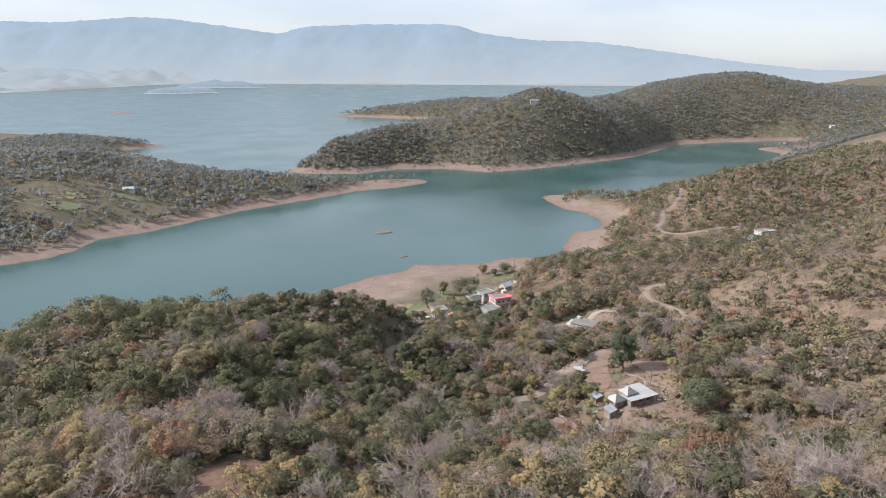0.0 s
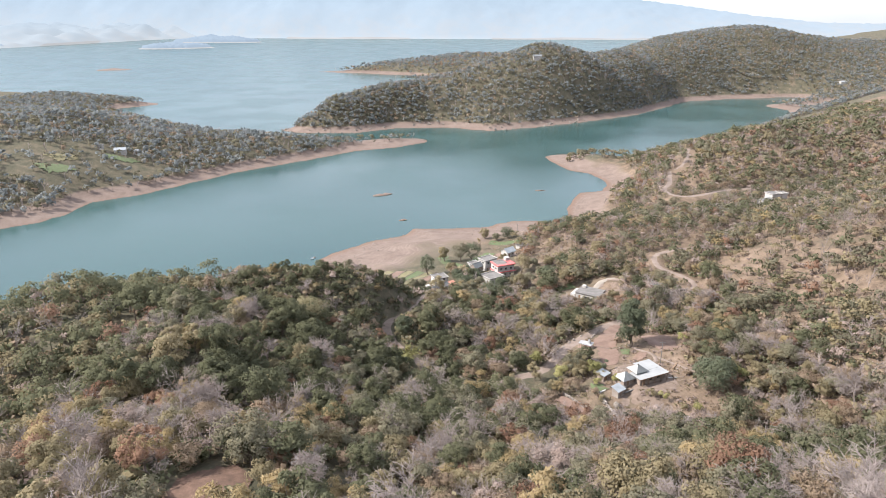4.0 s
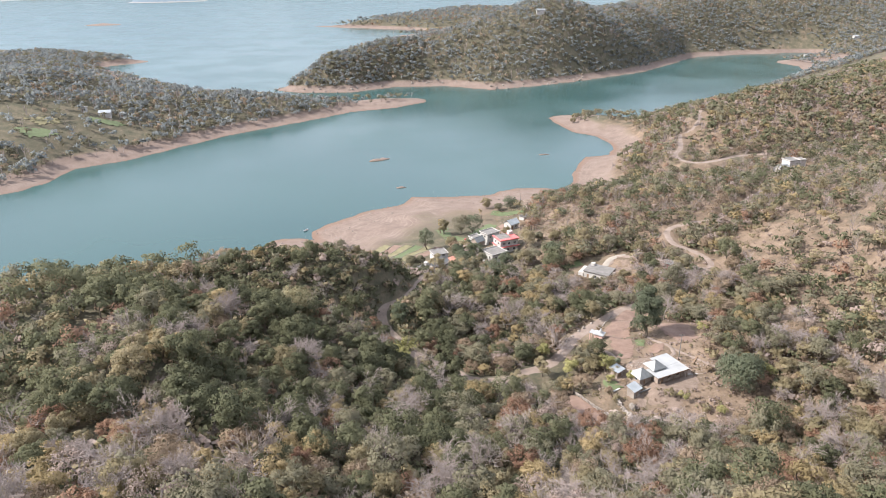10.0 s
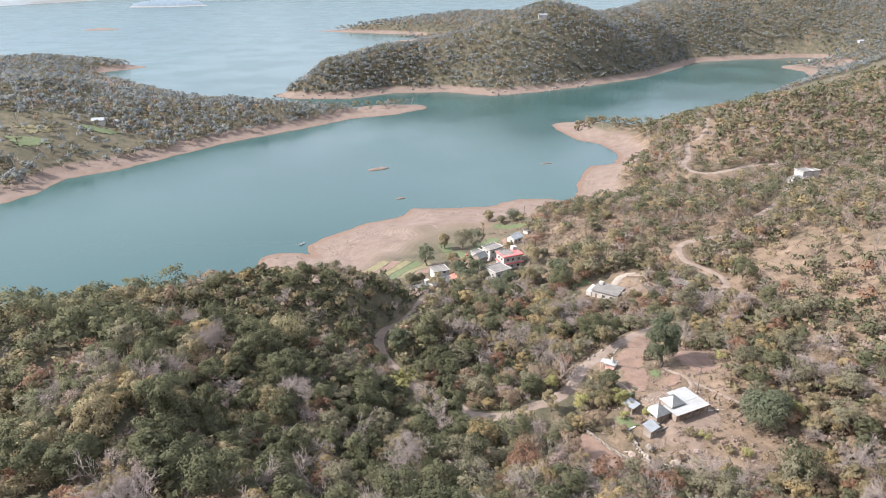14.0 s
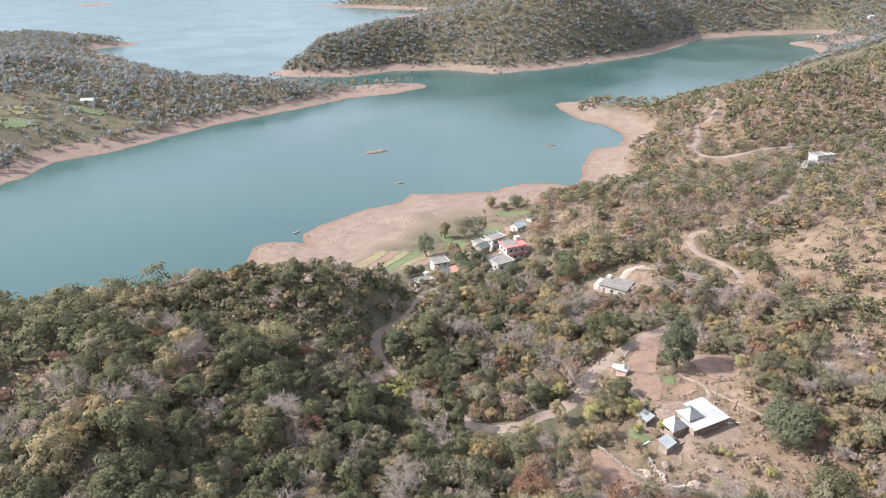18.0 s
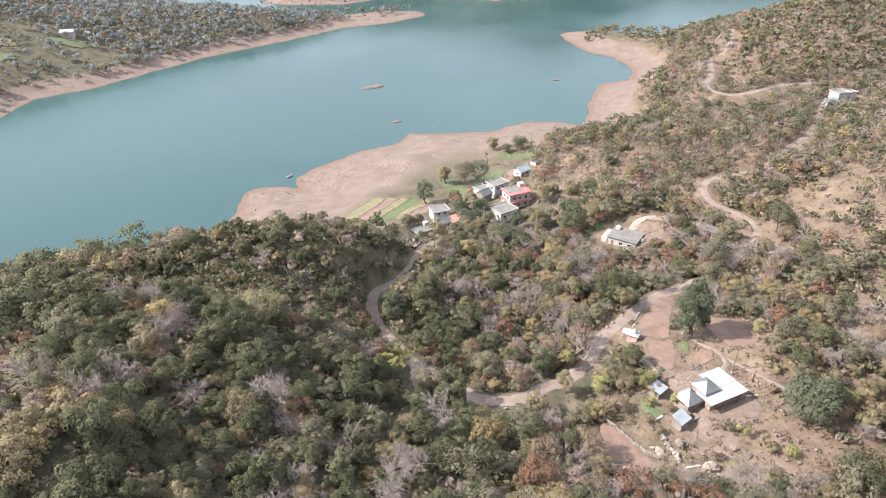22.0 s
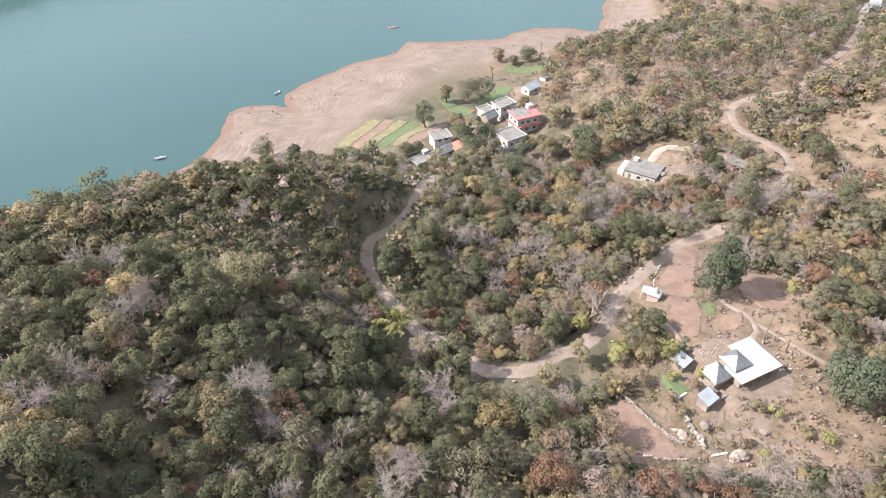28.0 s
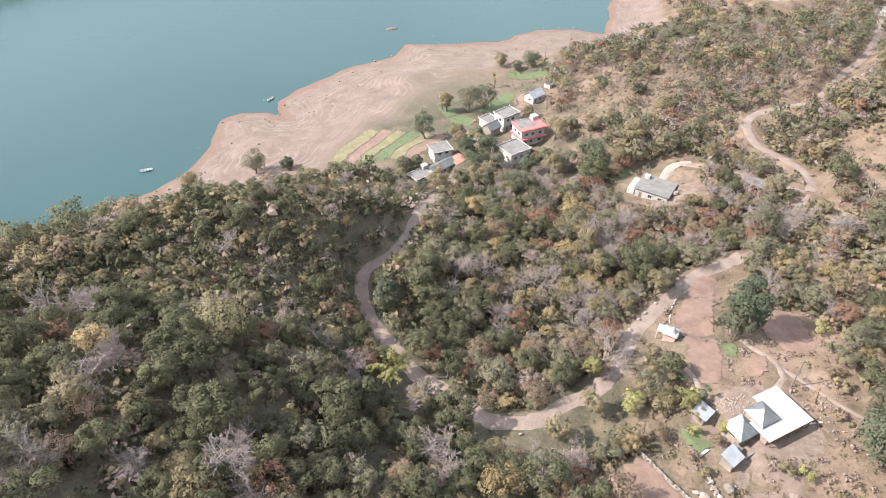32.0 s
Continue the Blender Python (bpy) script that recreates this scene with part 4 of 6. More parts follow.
def kinds_for(x, y, rng):
    """What grows where: evergreens in the hollows, leafless trees in patches between."""
    patch = ripple(x, y, 14, 0.2)
    q = {k: np.full(x.shape, v) for k, v in SHARES.items()}
    q["broadleaf_tree"] *= 1 + 0.7 * patch
    q["dusty_tree"] *= 1 + 0.5 * patch
    q["bare_tree"] *= np.maximum(0.1, 1 - 1.1 * patch)
    q["withered_tree"] *= np.maximum(0.2, 1 - 0.9 * patch)
    near, east = y < 125, (x > 84) & (y < 800)
    # dark kinds are raised on the ridge: leaf colour adds to its shade
    ridge = ~east & (x < 6) & (y > 125) & (y < 300)
    for where_, changes in ((near, {"broadleaf_tree": 0.6, "scrub_tree": 1.4, "dusty_tree": 0.6, "withered_tree": 0.7, "russet_tree": 0.7, "bare_tree": 1.25}),
                            (east, {"broadleaf_tree": 0.8, "bare_tree": 2.0, "withered_tree": 1.2, "scrub_tree": 1.3, "dusty_tree": 1.6, "russet_tree": 0.4, "yellowing_tree": 0.6}),
                            (ridge, {"broadleaf_tree": 2.7, "scrub_tree": 0.8, "thorn_tree": 0.3, "withered_tree": 0.25, "dusty_tree": 0.5, "yellowing_tree": 0.5, "russet_tree": 0.3, "bare_tree": 0.8})):
        for name, times in changes.items():
            q[name] = np.where(where_, q[name] * times, q[name])
    share = np.cumsum(np.stack(list(q.values())), 0)
    draw = rng.uniform(0, 1, x.shape) * share[-1]
    names = list(q)
    return [names[k] for k in (share < draw).sum(0)]


NEAR = (-70, 110, 66, 292)
tx, ty, tz, rng = scatter(11, -190, 150, 60, 296, 4.2, 1.1)
inside = (tx > NEAR[0]) & (tx < NEAR[1]) & (ty > NEAR[2]) & (ty < NEAR[3])
near_kinds = kinds_for(tx[inside], ty[inside], rng)
evergreens = [i for i, k in enumerate(near_kinds) if k == "broadleaf_tree"]
for i in evergreens[::6]:
    near_kinds[i] = "dusty_tree"
olive_ones = [i for i, k in enumerate(near_kinds) if k == "scrub_tree"]
for i in olive_ones[::5]:
    near_kinds[i] = "yellowing_tree"
for x, y, z, kind in zip(tx[inside], ty[inside], tz[inside], near_kinds):
    foliage, stem = PROTOTYPES[kind][rng.randint(len(PROTOTYPES[kind]))]
    s = rng.choice([0.55, 0.75, 0.9, 1.0, 1.15, 1.35], p=[0.10, 0.18, 0.24, 0.22, 0.16, 0.10])
    if x < -8 and y > 203 and x > -95:
        s *= 0.62      # low growth on the shaded face of the ridge
    low = s < 0.7 and kind == "broadleaf_tree"
    tree = new("evergreen_bush" if low else kind)
    tree.matrix_basis = pose(x, y, z, rng.normal(0, 3), rng.normal(0, 3), rng.uniform(0, 360)) @ Matrix.Diagonal((s, s, s * rng.uniform(0.85, 1.15), 1))
    label = "low dark green leafy bush on the hillside" if low else KINDS[kind][0] if kind in KINDS else "leafless grey tree with bare forked branches"
    tagged(tree, label, "bush" if low else "tree", "bushes of the valley" if low else "trees of the valley")
    part("trunk", stem, None, tree)
    part("crown", foliage, None, tree)


def woods(name, label, places, protos, mats, slot):
    """A wood that nobody could count: many trees joined."""
    vs, fs, ms, ns, k = [], [], [], [], 0
    for (x, y, z, turn, s, up), which in places:
        v, f, m, facing = protos[which % len(protos)]
        c, d = math.cos(turn) * s, math.sin(turn) * s
        w = np.stack([v[:, 0] * c - v[:, 1] * d + x, v[:, 0] * d + v[:, 1] * c + y, v[:, 2] * s * up + z], 1)
        vs.append(w)
        if facing is not None:
            ns.append(np.stack([(facing[:, 0] * c - facing[:, 1] * d) / s, (facing[:, 0] * d + facing[:, 1] * c) / s, facing[:, 2]], 1))
        fs.append(f + k)
        ms.append(m)
        k += len(v)
    if vs:
        return tagged(new(name, quick_mesh(name, np.concatenate(vs), np.concatenate(fs), mats, np.concatenate(ms), np.concatenate(ns) if ns else None)), label, "trees" if slot == 0 else "shrubs", kind="stuff")


def joined_protos(kind, count, grow, variants=4, stem=True):
    _, leaf, wide, tall, base, lobes, _, size, ragged = KINDS[kind]
    out = []
    for i in range(variants):
        v, f, facing = crown(900 + i * 7 + len(kind), wide * (0.9 + 0.1 * i), tall, base, max(6, lobes // 2), count, size * grow, ragged, 0.75, 1.15, 0.7)
        m = np.zeros(len(f), int)
        if stem:
            tv, tf = [], []
            limb(tv, tf, (0, 0, -0.6), (0.1, 0.1, tall * 0.6), 0.17, 0.07, 3)
            f, m = np.concatenate([f, np.array(tf) + len(v)]), np.concatenate([m, np.ones(len(tf), int)])
            v, facing = np.concatenate([v, np.array(tv)]), np.concatenate([facing, np.zeros((len(tv), 3))])
        out.append((v, f, m, facing))
    return out


def plant_woods(title, x, y, z, rng, count, grow, mats, low=0.6, high=1.35, bare_depth=3):
    kinds = kinds_for(x, y, rng)
    for kind in SHARES:
        pick = [i for i, k in enumerate(kinds) if k == kind]
        places = [((x[i], y[i], z[i], rng.uniform(0, 6.28), rng.uniform(low, high), rng.uniform(0.85, 1.15)), rng.randint(9)) for i in pick]
        if kind == "bare_tree":
            protos = []
            for variant in range(4):
                v, f = bare_mesh("bare", 800 + variant, 6.6, 6.2, BARE_WOOD, bare_depth, 0.05 if bare_depth > 2 else 0.09, 3)
                protos.append((v, f, np.zeros(len(f), int), None))
            woods("bare_wood", "leafless grey trees on the " + title, places, protos, [BARE_WOOD], 0)
        else:
            label = {"broadleaf_tree": "dark green trees", "scrub_tree": "olive green trees", "dusty_tree": "dusty grey-green trees", "thorn_tree": "brown-green thorn trees", "yellowing_tree": "yellowing trees", "russet_tree": "russet dry trees", "withered_tree": "pale withered trees"}[kind]
            woods("woodland", label + " covering the " + title, places, joined_protos(kind, count, grow), [mats.get(kind, KINDS[kind][1]), BARK], 0)


west, east = ~inside & (tx < 0), ~inside & (tx >= 0)
plant_woods("western hillside", tx[west], ty[west], tz[west], rng, 270, 1.7, {}, 0.55, 1.2)
plant_woods("valley hillside", tx[east], ty[east], tz[east], rng, 190, 2.0, {}, 0.55, 1.2)
mx2, my2, mz2, rng = scatter(23, 40, 430, 296, 720, 3.9, 1.0)
keep = (np.abs(mx2) < my2 * 0.72 + 20)
ex, ey, ez, rng2 = scatter(25, 150, 330, 140, 296, 5.0, 1.0)
seen = ex < ey * 0.74 + 25
plant_woods("dry eastern slope", ex[seen], ey[seen], ez[seen], rng2, 170, 2.2, {})
close = keep & (my2 < 455)
plant_woods("slopes above the village", mx2[close], my2[close], mz2[close], rng, 120, 2.25, {}, 0.6, 1.25)
beyond = keep & (my2 >= 455)
plant_woods("slopes above the cove", mx2[beyond], my2[beyond], mz2[beyond], rng, 44, 4.1, {}, 0.65, 1.25, 2)
lx, ly, lz, rng = scatter(24, -60, 40, 296, 330, 4.6, 1.5)
plant_woods("slope behind the village", lx, ly, lz, rng, 260, 2.0, {})
# the far woods mostly wear leaf colours with haze mixed in
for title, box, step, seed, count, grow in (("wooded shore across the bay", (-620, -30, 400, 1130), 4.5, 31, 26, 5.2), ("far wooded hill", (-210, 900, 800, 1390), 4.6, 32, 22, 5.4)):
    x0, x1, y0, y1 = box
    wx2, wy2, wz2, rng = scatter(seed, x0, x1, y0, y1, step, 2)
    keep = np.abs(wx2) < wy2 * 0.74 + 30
    plant_woods(title, wx2[keep], wy2[keep], wz2[keep], rng, count, grow, {"broadleaf_tree": LEAF_FAR_HAZED, "scrub_tree": LEAF_FAR_HAZED, "thorn_tree": LEAF_FAR_HAZED, "russet_tree": LEAF_THORN, "withered_tree": LEAF_DUSTY, "yellowing_tree": LEAF_DUSTY}, 0.72, 1.12, 1)
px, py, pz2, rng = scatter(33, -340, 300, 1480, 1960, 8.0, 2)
plant_woods("low wooded point", px, py, pz2, rng, 26, 6.4, {"broadleaf_tree": LEAF_FAR_HAZED, "scrub_tree": LEAF_FAR_HAZED, "thorn_tree": LEAF_FAR_HAZED}, 0.7, 1.3, 1)
# undergrowth
sx, sy, sz, rng = scatter(41, -110, 140, 62, 310, 2.6, 0.5)
for kind, share in (("broadleaf_tree", 0.42), ("scrub_tree", 0.26), ("thorn_tree", 0.18), ("withered_tree", 0.06)):
    pick = rng.uniform(0, 1, len(sx)) < share
    protos = []
    for i in range(4):
        v, f, facing = crown(1200 + i, 3.2, 1.8, 0.0, 7, 30, 0.6, 0.5)
        protos.append((v, f, np.zeros(len(f), int), facing))
    woods("undergrowth", {"broadleaf_tree": "dark green", "scrub_tree": "olive", "thorn_tree": "brown-green", "withered_tree": "withered tan"}[kind] + " shrubs on the hillside floor",
          [((sx[i], sy[i], sz[i] - 0.05, rng.uniform(0, 6.28), rng.uniform(0.7, 1.7), 1.1), rng.randint(9)) for i in np.nonzero(pick)[0]], protos, [KINDS[kind][1]], 1)
# close scrub on the shaded face of the ridge, mostly dark leaves to deepen the shade
rx2, ry2, rz2, rng = scatter(45, -96, -6, 200, 270, 1.9, 0.4)
bank_x, bank_y = rng.uniform(-48, -6, 900), rng.uniform(204, 264, 900)
bank = (from_roads(bank_x, bank_y)[0] > 0.9) & ~free_of_works(bank_x, bank_y, 0.4)
rx2, ry2 = np.concatenate([rx2, bank_x[bank]]), np.concatenate([ry2, bank_y[bank]])
rz2 = height(rx2, ry2)
draw = rng.uniform(0, 1, len(rx2))
for lo, hi, mat, title in ((0.0, 0.66, LEAF_DARK, "dark green"), (0.66, 0.82, LEAF_OLIVE, "olive"), (0.82, 0.94, LEAF_DUSTY, "dusty grey-green")):
    protos = []
    for i in range(4):
        v, f, facing = crown(1270 + i, 2.8, 2.2, 0.0, 9, 46, 0.38, 0.6)
        protos.append((v, f, np.zeros(len(f), int), facing))
    woods("scrub", title + " scrub covering the ridge", [((rx2[i], ry2[i], rz2[i] - 0.05, rng.uniform(0, 6.28), rng.uniform(0.6, 1.5), 1.1), rng.randint(9)) for i in np.nonzero((draw >= lo) & (draw < hi))[0]], protos, [mat], 1)
# grey leafless scrub between the trees of the dry slopes
gx2, gy2, gz2, rng = scatter(42, 44, 260, 240, 470, 2.7, 0.8)
seen = gx2 < gy2 * 0.62 + 10
gx2, gy2, gz2 = gx2[seen], gy2[seen], gz2[seen]
draw = rng.uniform(0, 1, len(gx2))
for lo, hi, mat, title in ((0.0, 0.34, LEAF_TAN, "withered tan"), (0.34, 0.58, LEAF_DUSTY, "dusty grey-green"), (0.58, 0.8, LEAF_DARK, "dark green")):
    protos = []
    for i in range(4):
        v, f, facing = crown(1250 + i, 3.0, 1.7, 0.0, 8, 30, 0.38, 0.6)
        protos.append((v, f, np.zeros(len(f), int), facing))
    woods("scrub", title + " scrub on the dry slopes", [((gx2[i], gy2[i], gz2[i] - 0.05, rng.uniform(0, 6.28), rng.uniform(0.6, 1.5), 1.1), rng.randint(9)) for i in np.nonzero((draw >= lo) & (draw < hi))[0]], protos, [mat], 1)
# low dry bushes and tussocks on the open ground
rng = np.random.RandomState(43)
bx2, by2 = np.concatenate([rng.uniform(28, 150, 3400), rng.uniform(38, 100, 1700), rng.uniform(45, 88, 1600)]), np.concatenate([rng.uniform(150, 388, 3400), rng.uniform(160, 225, 1700), rng.uniform(312, 378, 1600)])
ok = (from_roads(bx2, by2)[0] > 0.3) & (inland(bx2, by2) > 45)
for blocked in BUILT:
    ok &= np.hypot(bx2 - blocked[0], by2 - blocked[1]) > blocked[2]
bx2, by2 = bx2[ok], by2[ok]
bz2 = height(bx2, by2)
for kind, lo, hi in (("withered_tree", 0.0, 0.5), ("thorn_tree", 0.5, 0.78), ("scrub_tree", 0.78, 1.0)):
    draw = np.random.RandomState(44).uniform(0, 0.999, len(bx2))
    pick = np.nonzero((draw >= lo) & (draw < hi))[0]
    protos = []
    for i in range(4):
        v, f, facing = crown(1300 + i, 1.5, 0.55, 0.0, 5, 22, 0.27, 0.6)
        protos.append((v, f, np.zeros(len(f), int), facing))
    woods("tussocks", {"withered_tree": "dry tan", "thorn_tree": "brown", "scrub_tree": "olive"}[kind] + " tussocks on open ground",
          [((bx2[i], by2[i], bz2[i] - 0.05, rng.uniform(0, 6.28), 0.25 + 1.3 * rng.uniform(0, 1) ** 1.6, 1.0), rng.randint(9)) for i in pick], protos, [KINDS[kind][1]], 1)

# ---- buildings ----
def box(bm, x0, x1, y0, y1, z0, z1):
    m = Matrix.LocRotScale(((x0 + x1) / 2, (y0 + y1) / 2, (z0 + z1) / 2), None, (x1 - x0, y1 - y0, z1 - z0))
    bmesh.ops.create_cube(bm, size=1.0, matrix=m)


def boxes(*list_of):
    bm = bmesh.new()
    for b in list_of:
        box(bm, *b)
    return bm


def wall_cells(bm, axis, a0, a1, at0, at1, z0, z1, holes):
    """A wall from a0 to a1 along x or y, between at0 and at1 across, with openings right through it."""
    cuts = sorted({a0, a1, *[h[0] for h in holes], *[h[1] for h in holes]})
    rows = sorted({z0, z1, *[h[2] for h in holes], *[h[3] for h in holes]})
    for a, b in zip(cuts, cuts[1:]):
        for c, d in zip(rows, rows[1:]):
            if not any(h[0] <= a and b <= h[1] and h[2] <= c and d <= h[3] for h in holes):
                if axis == "x":
                    box(bm, a, b, at0, at1, c, d)
                else:
                    box(bm, at0, at1, a, b, c, d)


def prism(bm, pts):
    """A convex solid round the points."""
    vs = [bm.verts.new(p) for p in pts]
    bmesh.ops.convex_hull(bm, input=vs)


def window_parts(house, side, a0, a1, z0, z1, w, d, frame_mat, door=False):
    """A window or door set in its opening: frame, pane or leaf, ledge."""
    t = 0.07
    flip = {"south": ("x", 0.0), "north": ("x", d), "west": ("y", 0.0), "east": ("y", w)}[side]
    mid = flip[1] + (0.11 if side in ("south", "west") else -0.11)

    def put(name, mat, parent, cells, y0, y1):
        bm = bmesh.new()
        for c in cells:
            if flip[0] == "x":
                box(bm, c[0], c[1], mid + y0, mid + y1, c[2], c[3])
            else:
                box(bm, mid + y0, mid + y1, c[0], c[1], c[2], c[3])
        return part(name, bm, mat, parent)

    rails = [(a0, a0 + t, z0, z1), (a1 - t, a1, z0, z1), (a0 + t, a1 - t, z1 - t, z1)]
    if door:
        frame = put("door", TIMBER, house, [(a0 + t, a1 - t, z0 + 0.02, z1 - t)], -0.025, 0.025)
        put("door_frame", frame_mat, frame, rails, -0.06, 0.06)
        put("handle", SHEET, frame, [(a1 - 0.22, a1 - 0.16, z0 + 0.95, z0 + 1.1)], -0.06, 0.06)
        return
    rails += [(a0 + t, a1 - t, z0, z0 + t), ((a0 + a1) / 2 - 0.03, (a0 + a1) / 2 + 0.03, z0 + t, z1 - t)]
    frame = put("window", frame_mat, house, rails, -0.05, 0.05)
    put("pane", GLASS, frame, [(a0 + t, a1 - t, z0 + t, z1 - t)], -0.01, 0.01)
    out = -0.36 if side in ("south", "west") else 0.14
    put("ledge", frame_mat, frame, [(a0 - 0.15, a1 + 0.15, z1 + 0.05, z1 + 0.13)], out, out + 0.22)


def house(x, y, z, turn, w, d, floors, label, walls, openings, roof="flat", roof_mat=None, trim=None, storey=3.0, name="house", group="", base=1.2, side_mats=None, over=0.35, pitch=0.45, parapet=0.7):
    """A house with its near corner at (x, y), w along its front, d deep. openings: side, from, to, sill, head, door."""
    trim = trim or WHITEWASH
    home = new(name)
    home.matrix_basis = pose(x, y, z, 0, 0, turn)
    tagged(home, label, "house" if name != "shed" else "shed", group)
    h, t = storey * floors, 0.25
    for side, axis, a0, a1, c0, c1 in (("south", "x", 0, w, 0, t), ("north", "x", 0, w, d - t, d), ("west", "y", t, d - t, 0, t), ("east", "y", t, d - t, w - t, w)):
        holes = [(o[1], o[2], o[3], o[4]) for o in openings if o[0] == side]
        bm = bmesh.new()
        wall_cells(bm, axis, a0, a1, c0, c1, -base, h, holes)
        bmesh.ops.remove_doubles(bm, verts=bm.verts[:], dist=1e-4)
        part("wall", bm, (side_mats or {}).get(side, walls), home)
    for o in openings:
        window_parts(home, o[0], o[1], o[2], o[3], o[4], w, d, trim, len(o) > 5)
    part("floor", boxes((t, w - t, t, d - t, -0.1, 0.05)), CONCRETE, home)
    for k in range(1, floors):
        part("floor_band", boxes((-0.18, w + 0.18, -0.18, -0.01, k * storey - 0.12, k * storey + 0.06), (-0.18, -0.01, -0.01, d + 0.01, k * storey - 0.12, k * storey + 0.06), (w + 0.01, w + 0.18, -0.01, d + 0.01, k * storey - 0.12, k * storey + 0.06)), trim, home)
    o = over
    if roof == "flat":
        slab = part("roof", boxes((-o, w + o, -o, d + o, h, h + 0.16)), roof_mat or CONCRETE, home)
        if parapet:
            p = parapet
            for c in ((-o, w + o, -o, -o + 0.14), (-o, w + o, d + o - 0.14, d + o), (-o, -o + 0.14, -o + 0.14, d + o - 0.14), (w + o - 0.14, w + o, -o + 0.14, d + o - 0.14)):
                part("parapet", boxes((*c, h + 0.16, h + 0.16 + p * 0.45), ), trim, slab)
            n = max(3, int(w / 2.2))
            for i in range(n + 1):
                for yy in (-o + 0.07, d + o - 0.07):
                    xx = -o + 0.1 + (w + 2 * o - 0.2) * i / n
                    part("parapet_post", boxes((xx - 0.09, xx + 0.09, yy - 0.09, yy + 0.09, h + 0.16 + p * 0.45, h + 0.16 + p)), trim, slab)
    elif roof == "gable":
        rise = d / 2 * pitch
        for sy in (0, 1):
            bm = bmesh.new()
            ya, yb = (-o, d / 2) if sy == 0 else (d + o, d / 2)
            za = h - o * pitch
            prism(bm, [(xx, yy, zz + q) for xx in (-o, w + o) for yy, zz in ((ya, za), (yb, h + rise)) for q in (0, 0.1)])
            part("roof_slope", bm, roof_mat or SHEET, home)
        for xx in (0.01, w - 0.21):
            bm = bmesh.new()
            prism(bm, [(xx + q, yy, zz) for q in (0, 0.2) for yy, zz in ((0.02, h), (d - 0.02, h), (d / 2, h + rise - 0.02))])
            part("gable", bm, walls, home)
        part("ridge_cap", boxes((-o, w + o, d / 2 - 0.12, d / 2 + 0.12, h + rise + 0.06, h + rise + 0.14)), roof_mat or SHEET, home)
    elif roof == "hip":
        r, rise = min(w, d) / 2, min(w, d) / 2 * pitch
        e = [(-o, -o), (w + o, -o), (w + o, d + o), (-o, d + o)]
        if w >= d:
            t0, t1 = (r, d / 2), (w - r, d / 2)
            pairs = [(e[0], e[1], t1, t0), (e[1], e[2], t1), (e[2], e[3], t0, t1), (e[3], e[0], t0)]
        else:
            t0, t1 = (w / 2, r), (w / 2, d - r)
            pairs = [(e[0], e[1], t0), (e[1], e[2], t1, t0), (e[2], e[3], t1), (e[3], e[0], t0, t1)]
        mats = roof_mat if isinstance(roof_mat, list) else [roof_mat or SLATE] * 4
        for q, m in zip(pairs, mats):
            bm = bmesh.new()
            prism(bm, [(px, py, (h - 0.1 if (px, py) in e else h + rise) + k) for px, py in q for k in (0, 0.09)])
            part("roof_slope", bm, m, home)
        part("ridge_cap", boxes((min(t0[0], t1[0]) - 0.15, max(t0[0], t1[0]) + 0.15, min(t0[1], t1[1]) - 0.15, max(t0[1], t1[1]) + 0.15, h + rise + 0.02, h + rise + 0.16)), CONCRETE, home)
    elif roof == "lean":
        bm = bmesh.new()
        prism(bm, [(xx, yy, zz + q) for xx in (-o, w + o) for yy, zz in ((-o, h + 0.02), (d + o, h + 0.02 + d * pitch)) for q in (0, 0.08)])
        part("roof", bm, roof_mat or SHEET, home)
        for xx in (0.01, w - 0.21):
            bm = bmesh.new()
            prism(bm, [(xx + q, yy, zz) for q in (0, 0.2) for yy, zz in ((0.02, h), (d - 0.02, h), (d - 0.02, h + d * pitch - 0.02))])
            part("gable", bm, walls, home)
    return home


S, N, W, E_ = "south", "north", "west", "east"
# the white-roofed farmhouse and its outbuildings
farm = house(57.0, 182.4, 30.2, 26, 9.2, 3.0, 1, "single-storey farmhouse under a wide white roof", MUD_BRICK, [(S, 1.0, 2.0, 0.05, 2.1, 1), (S, 3.2, 4.4, 0.9, 2.1), (S, 6.2, 7.4, 0.9, 2.1), (E_, 1.0, 2.2, 0.9, 2.1)], "flat", ROOF_WHITE, MUD_BRICK, 2.4, parapet=0, over=0.85, base=2)
part("verge_board", boxes((-0.9, 10.1, -0.91, -0.86, 2.3, 2.58), (10.06, 10.11, -0.86, 3.8, 2.3, 2.58)), TIMBER, farm, "dark timber verge board under the white roof")
house(59.6, 187.6, 30.2, 26, 4.7, 3.6, 1, "rear wing of the farmhouse under a white roof", MUD_BRICK, [(E_, 1.0, 2.2, 0.9, 2.1)], "flat", ROOF_WHITE, MUD_BRICK, 2.445, parapet=0, over=0.7, base=2)
for i in range(5):
    part("porch_post", boxes((0.2 + i * 2.3 - 0.06, 0.2 + i * 2.3 + 0.06, -0.78, -0.66, -1.2, 2.4)), TIMBER, farm)
# the white slopes of both hips are painted sun glare on slate roofs
house(56.4, 184.5, 30.2, 26, 3.8, 3.7, 1, "old wing with a steep hipped roof joining the farmhouse", MUD_BRICK, [(W, 1.2, 2.2, 0.9, 2.0)], "hip", [SLATE, SLATE, SLATE, ROOF_WHITE], None, 3.0, over=0.4, pitch=0.8, base=2)
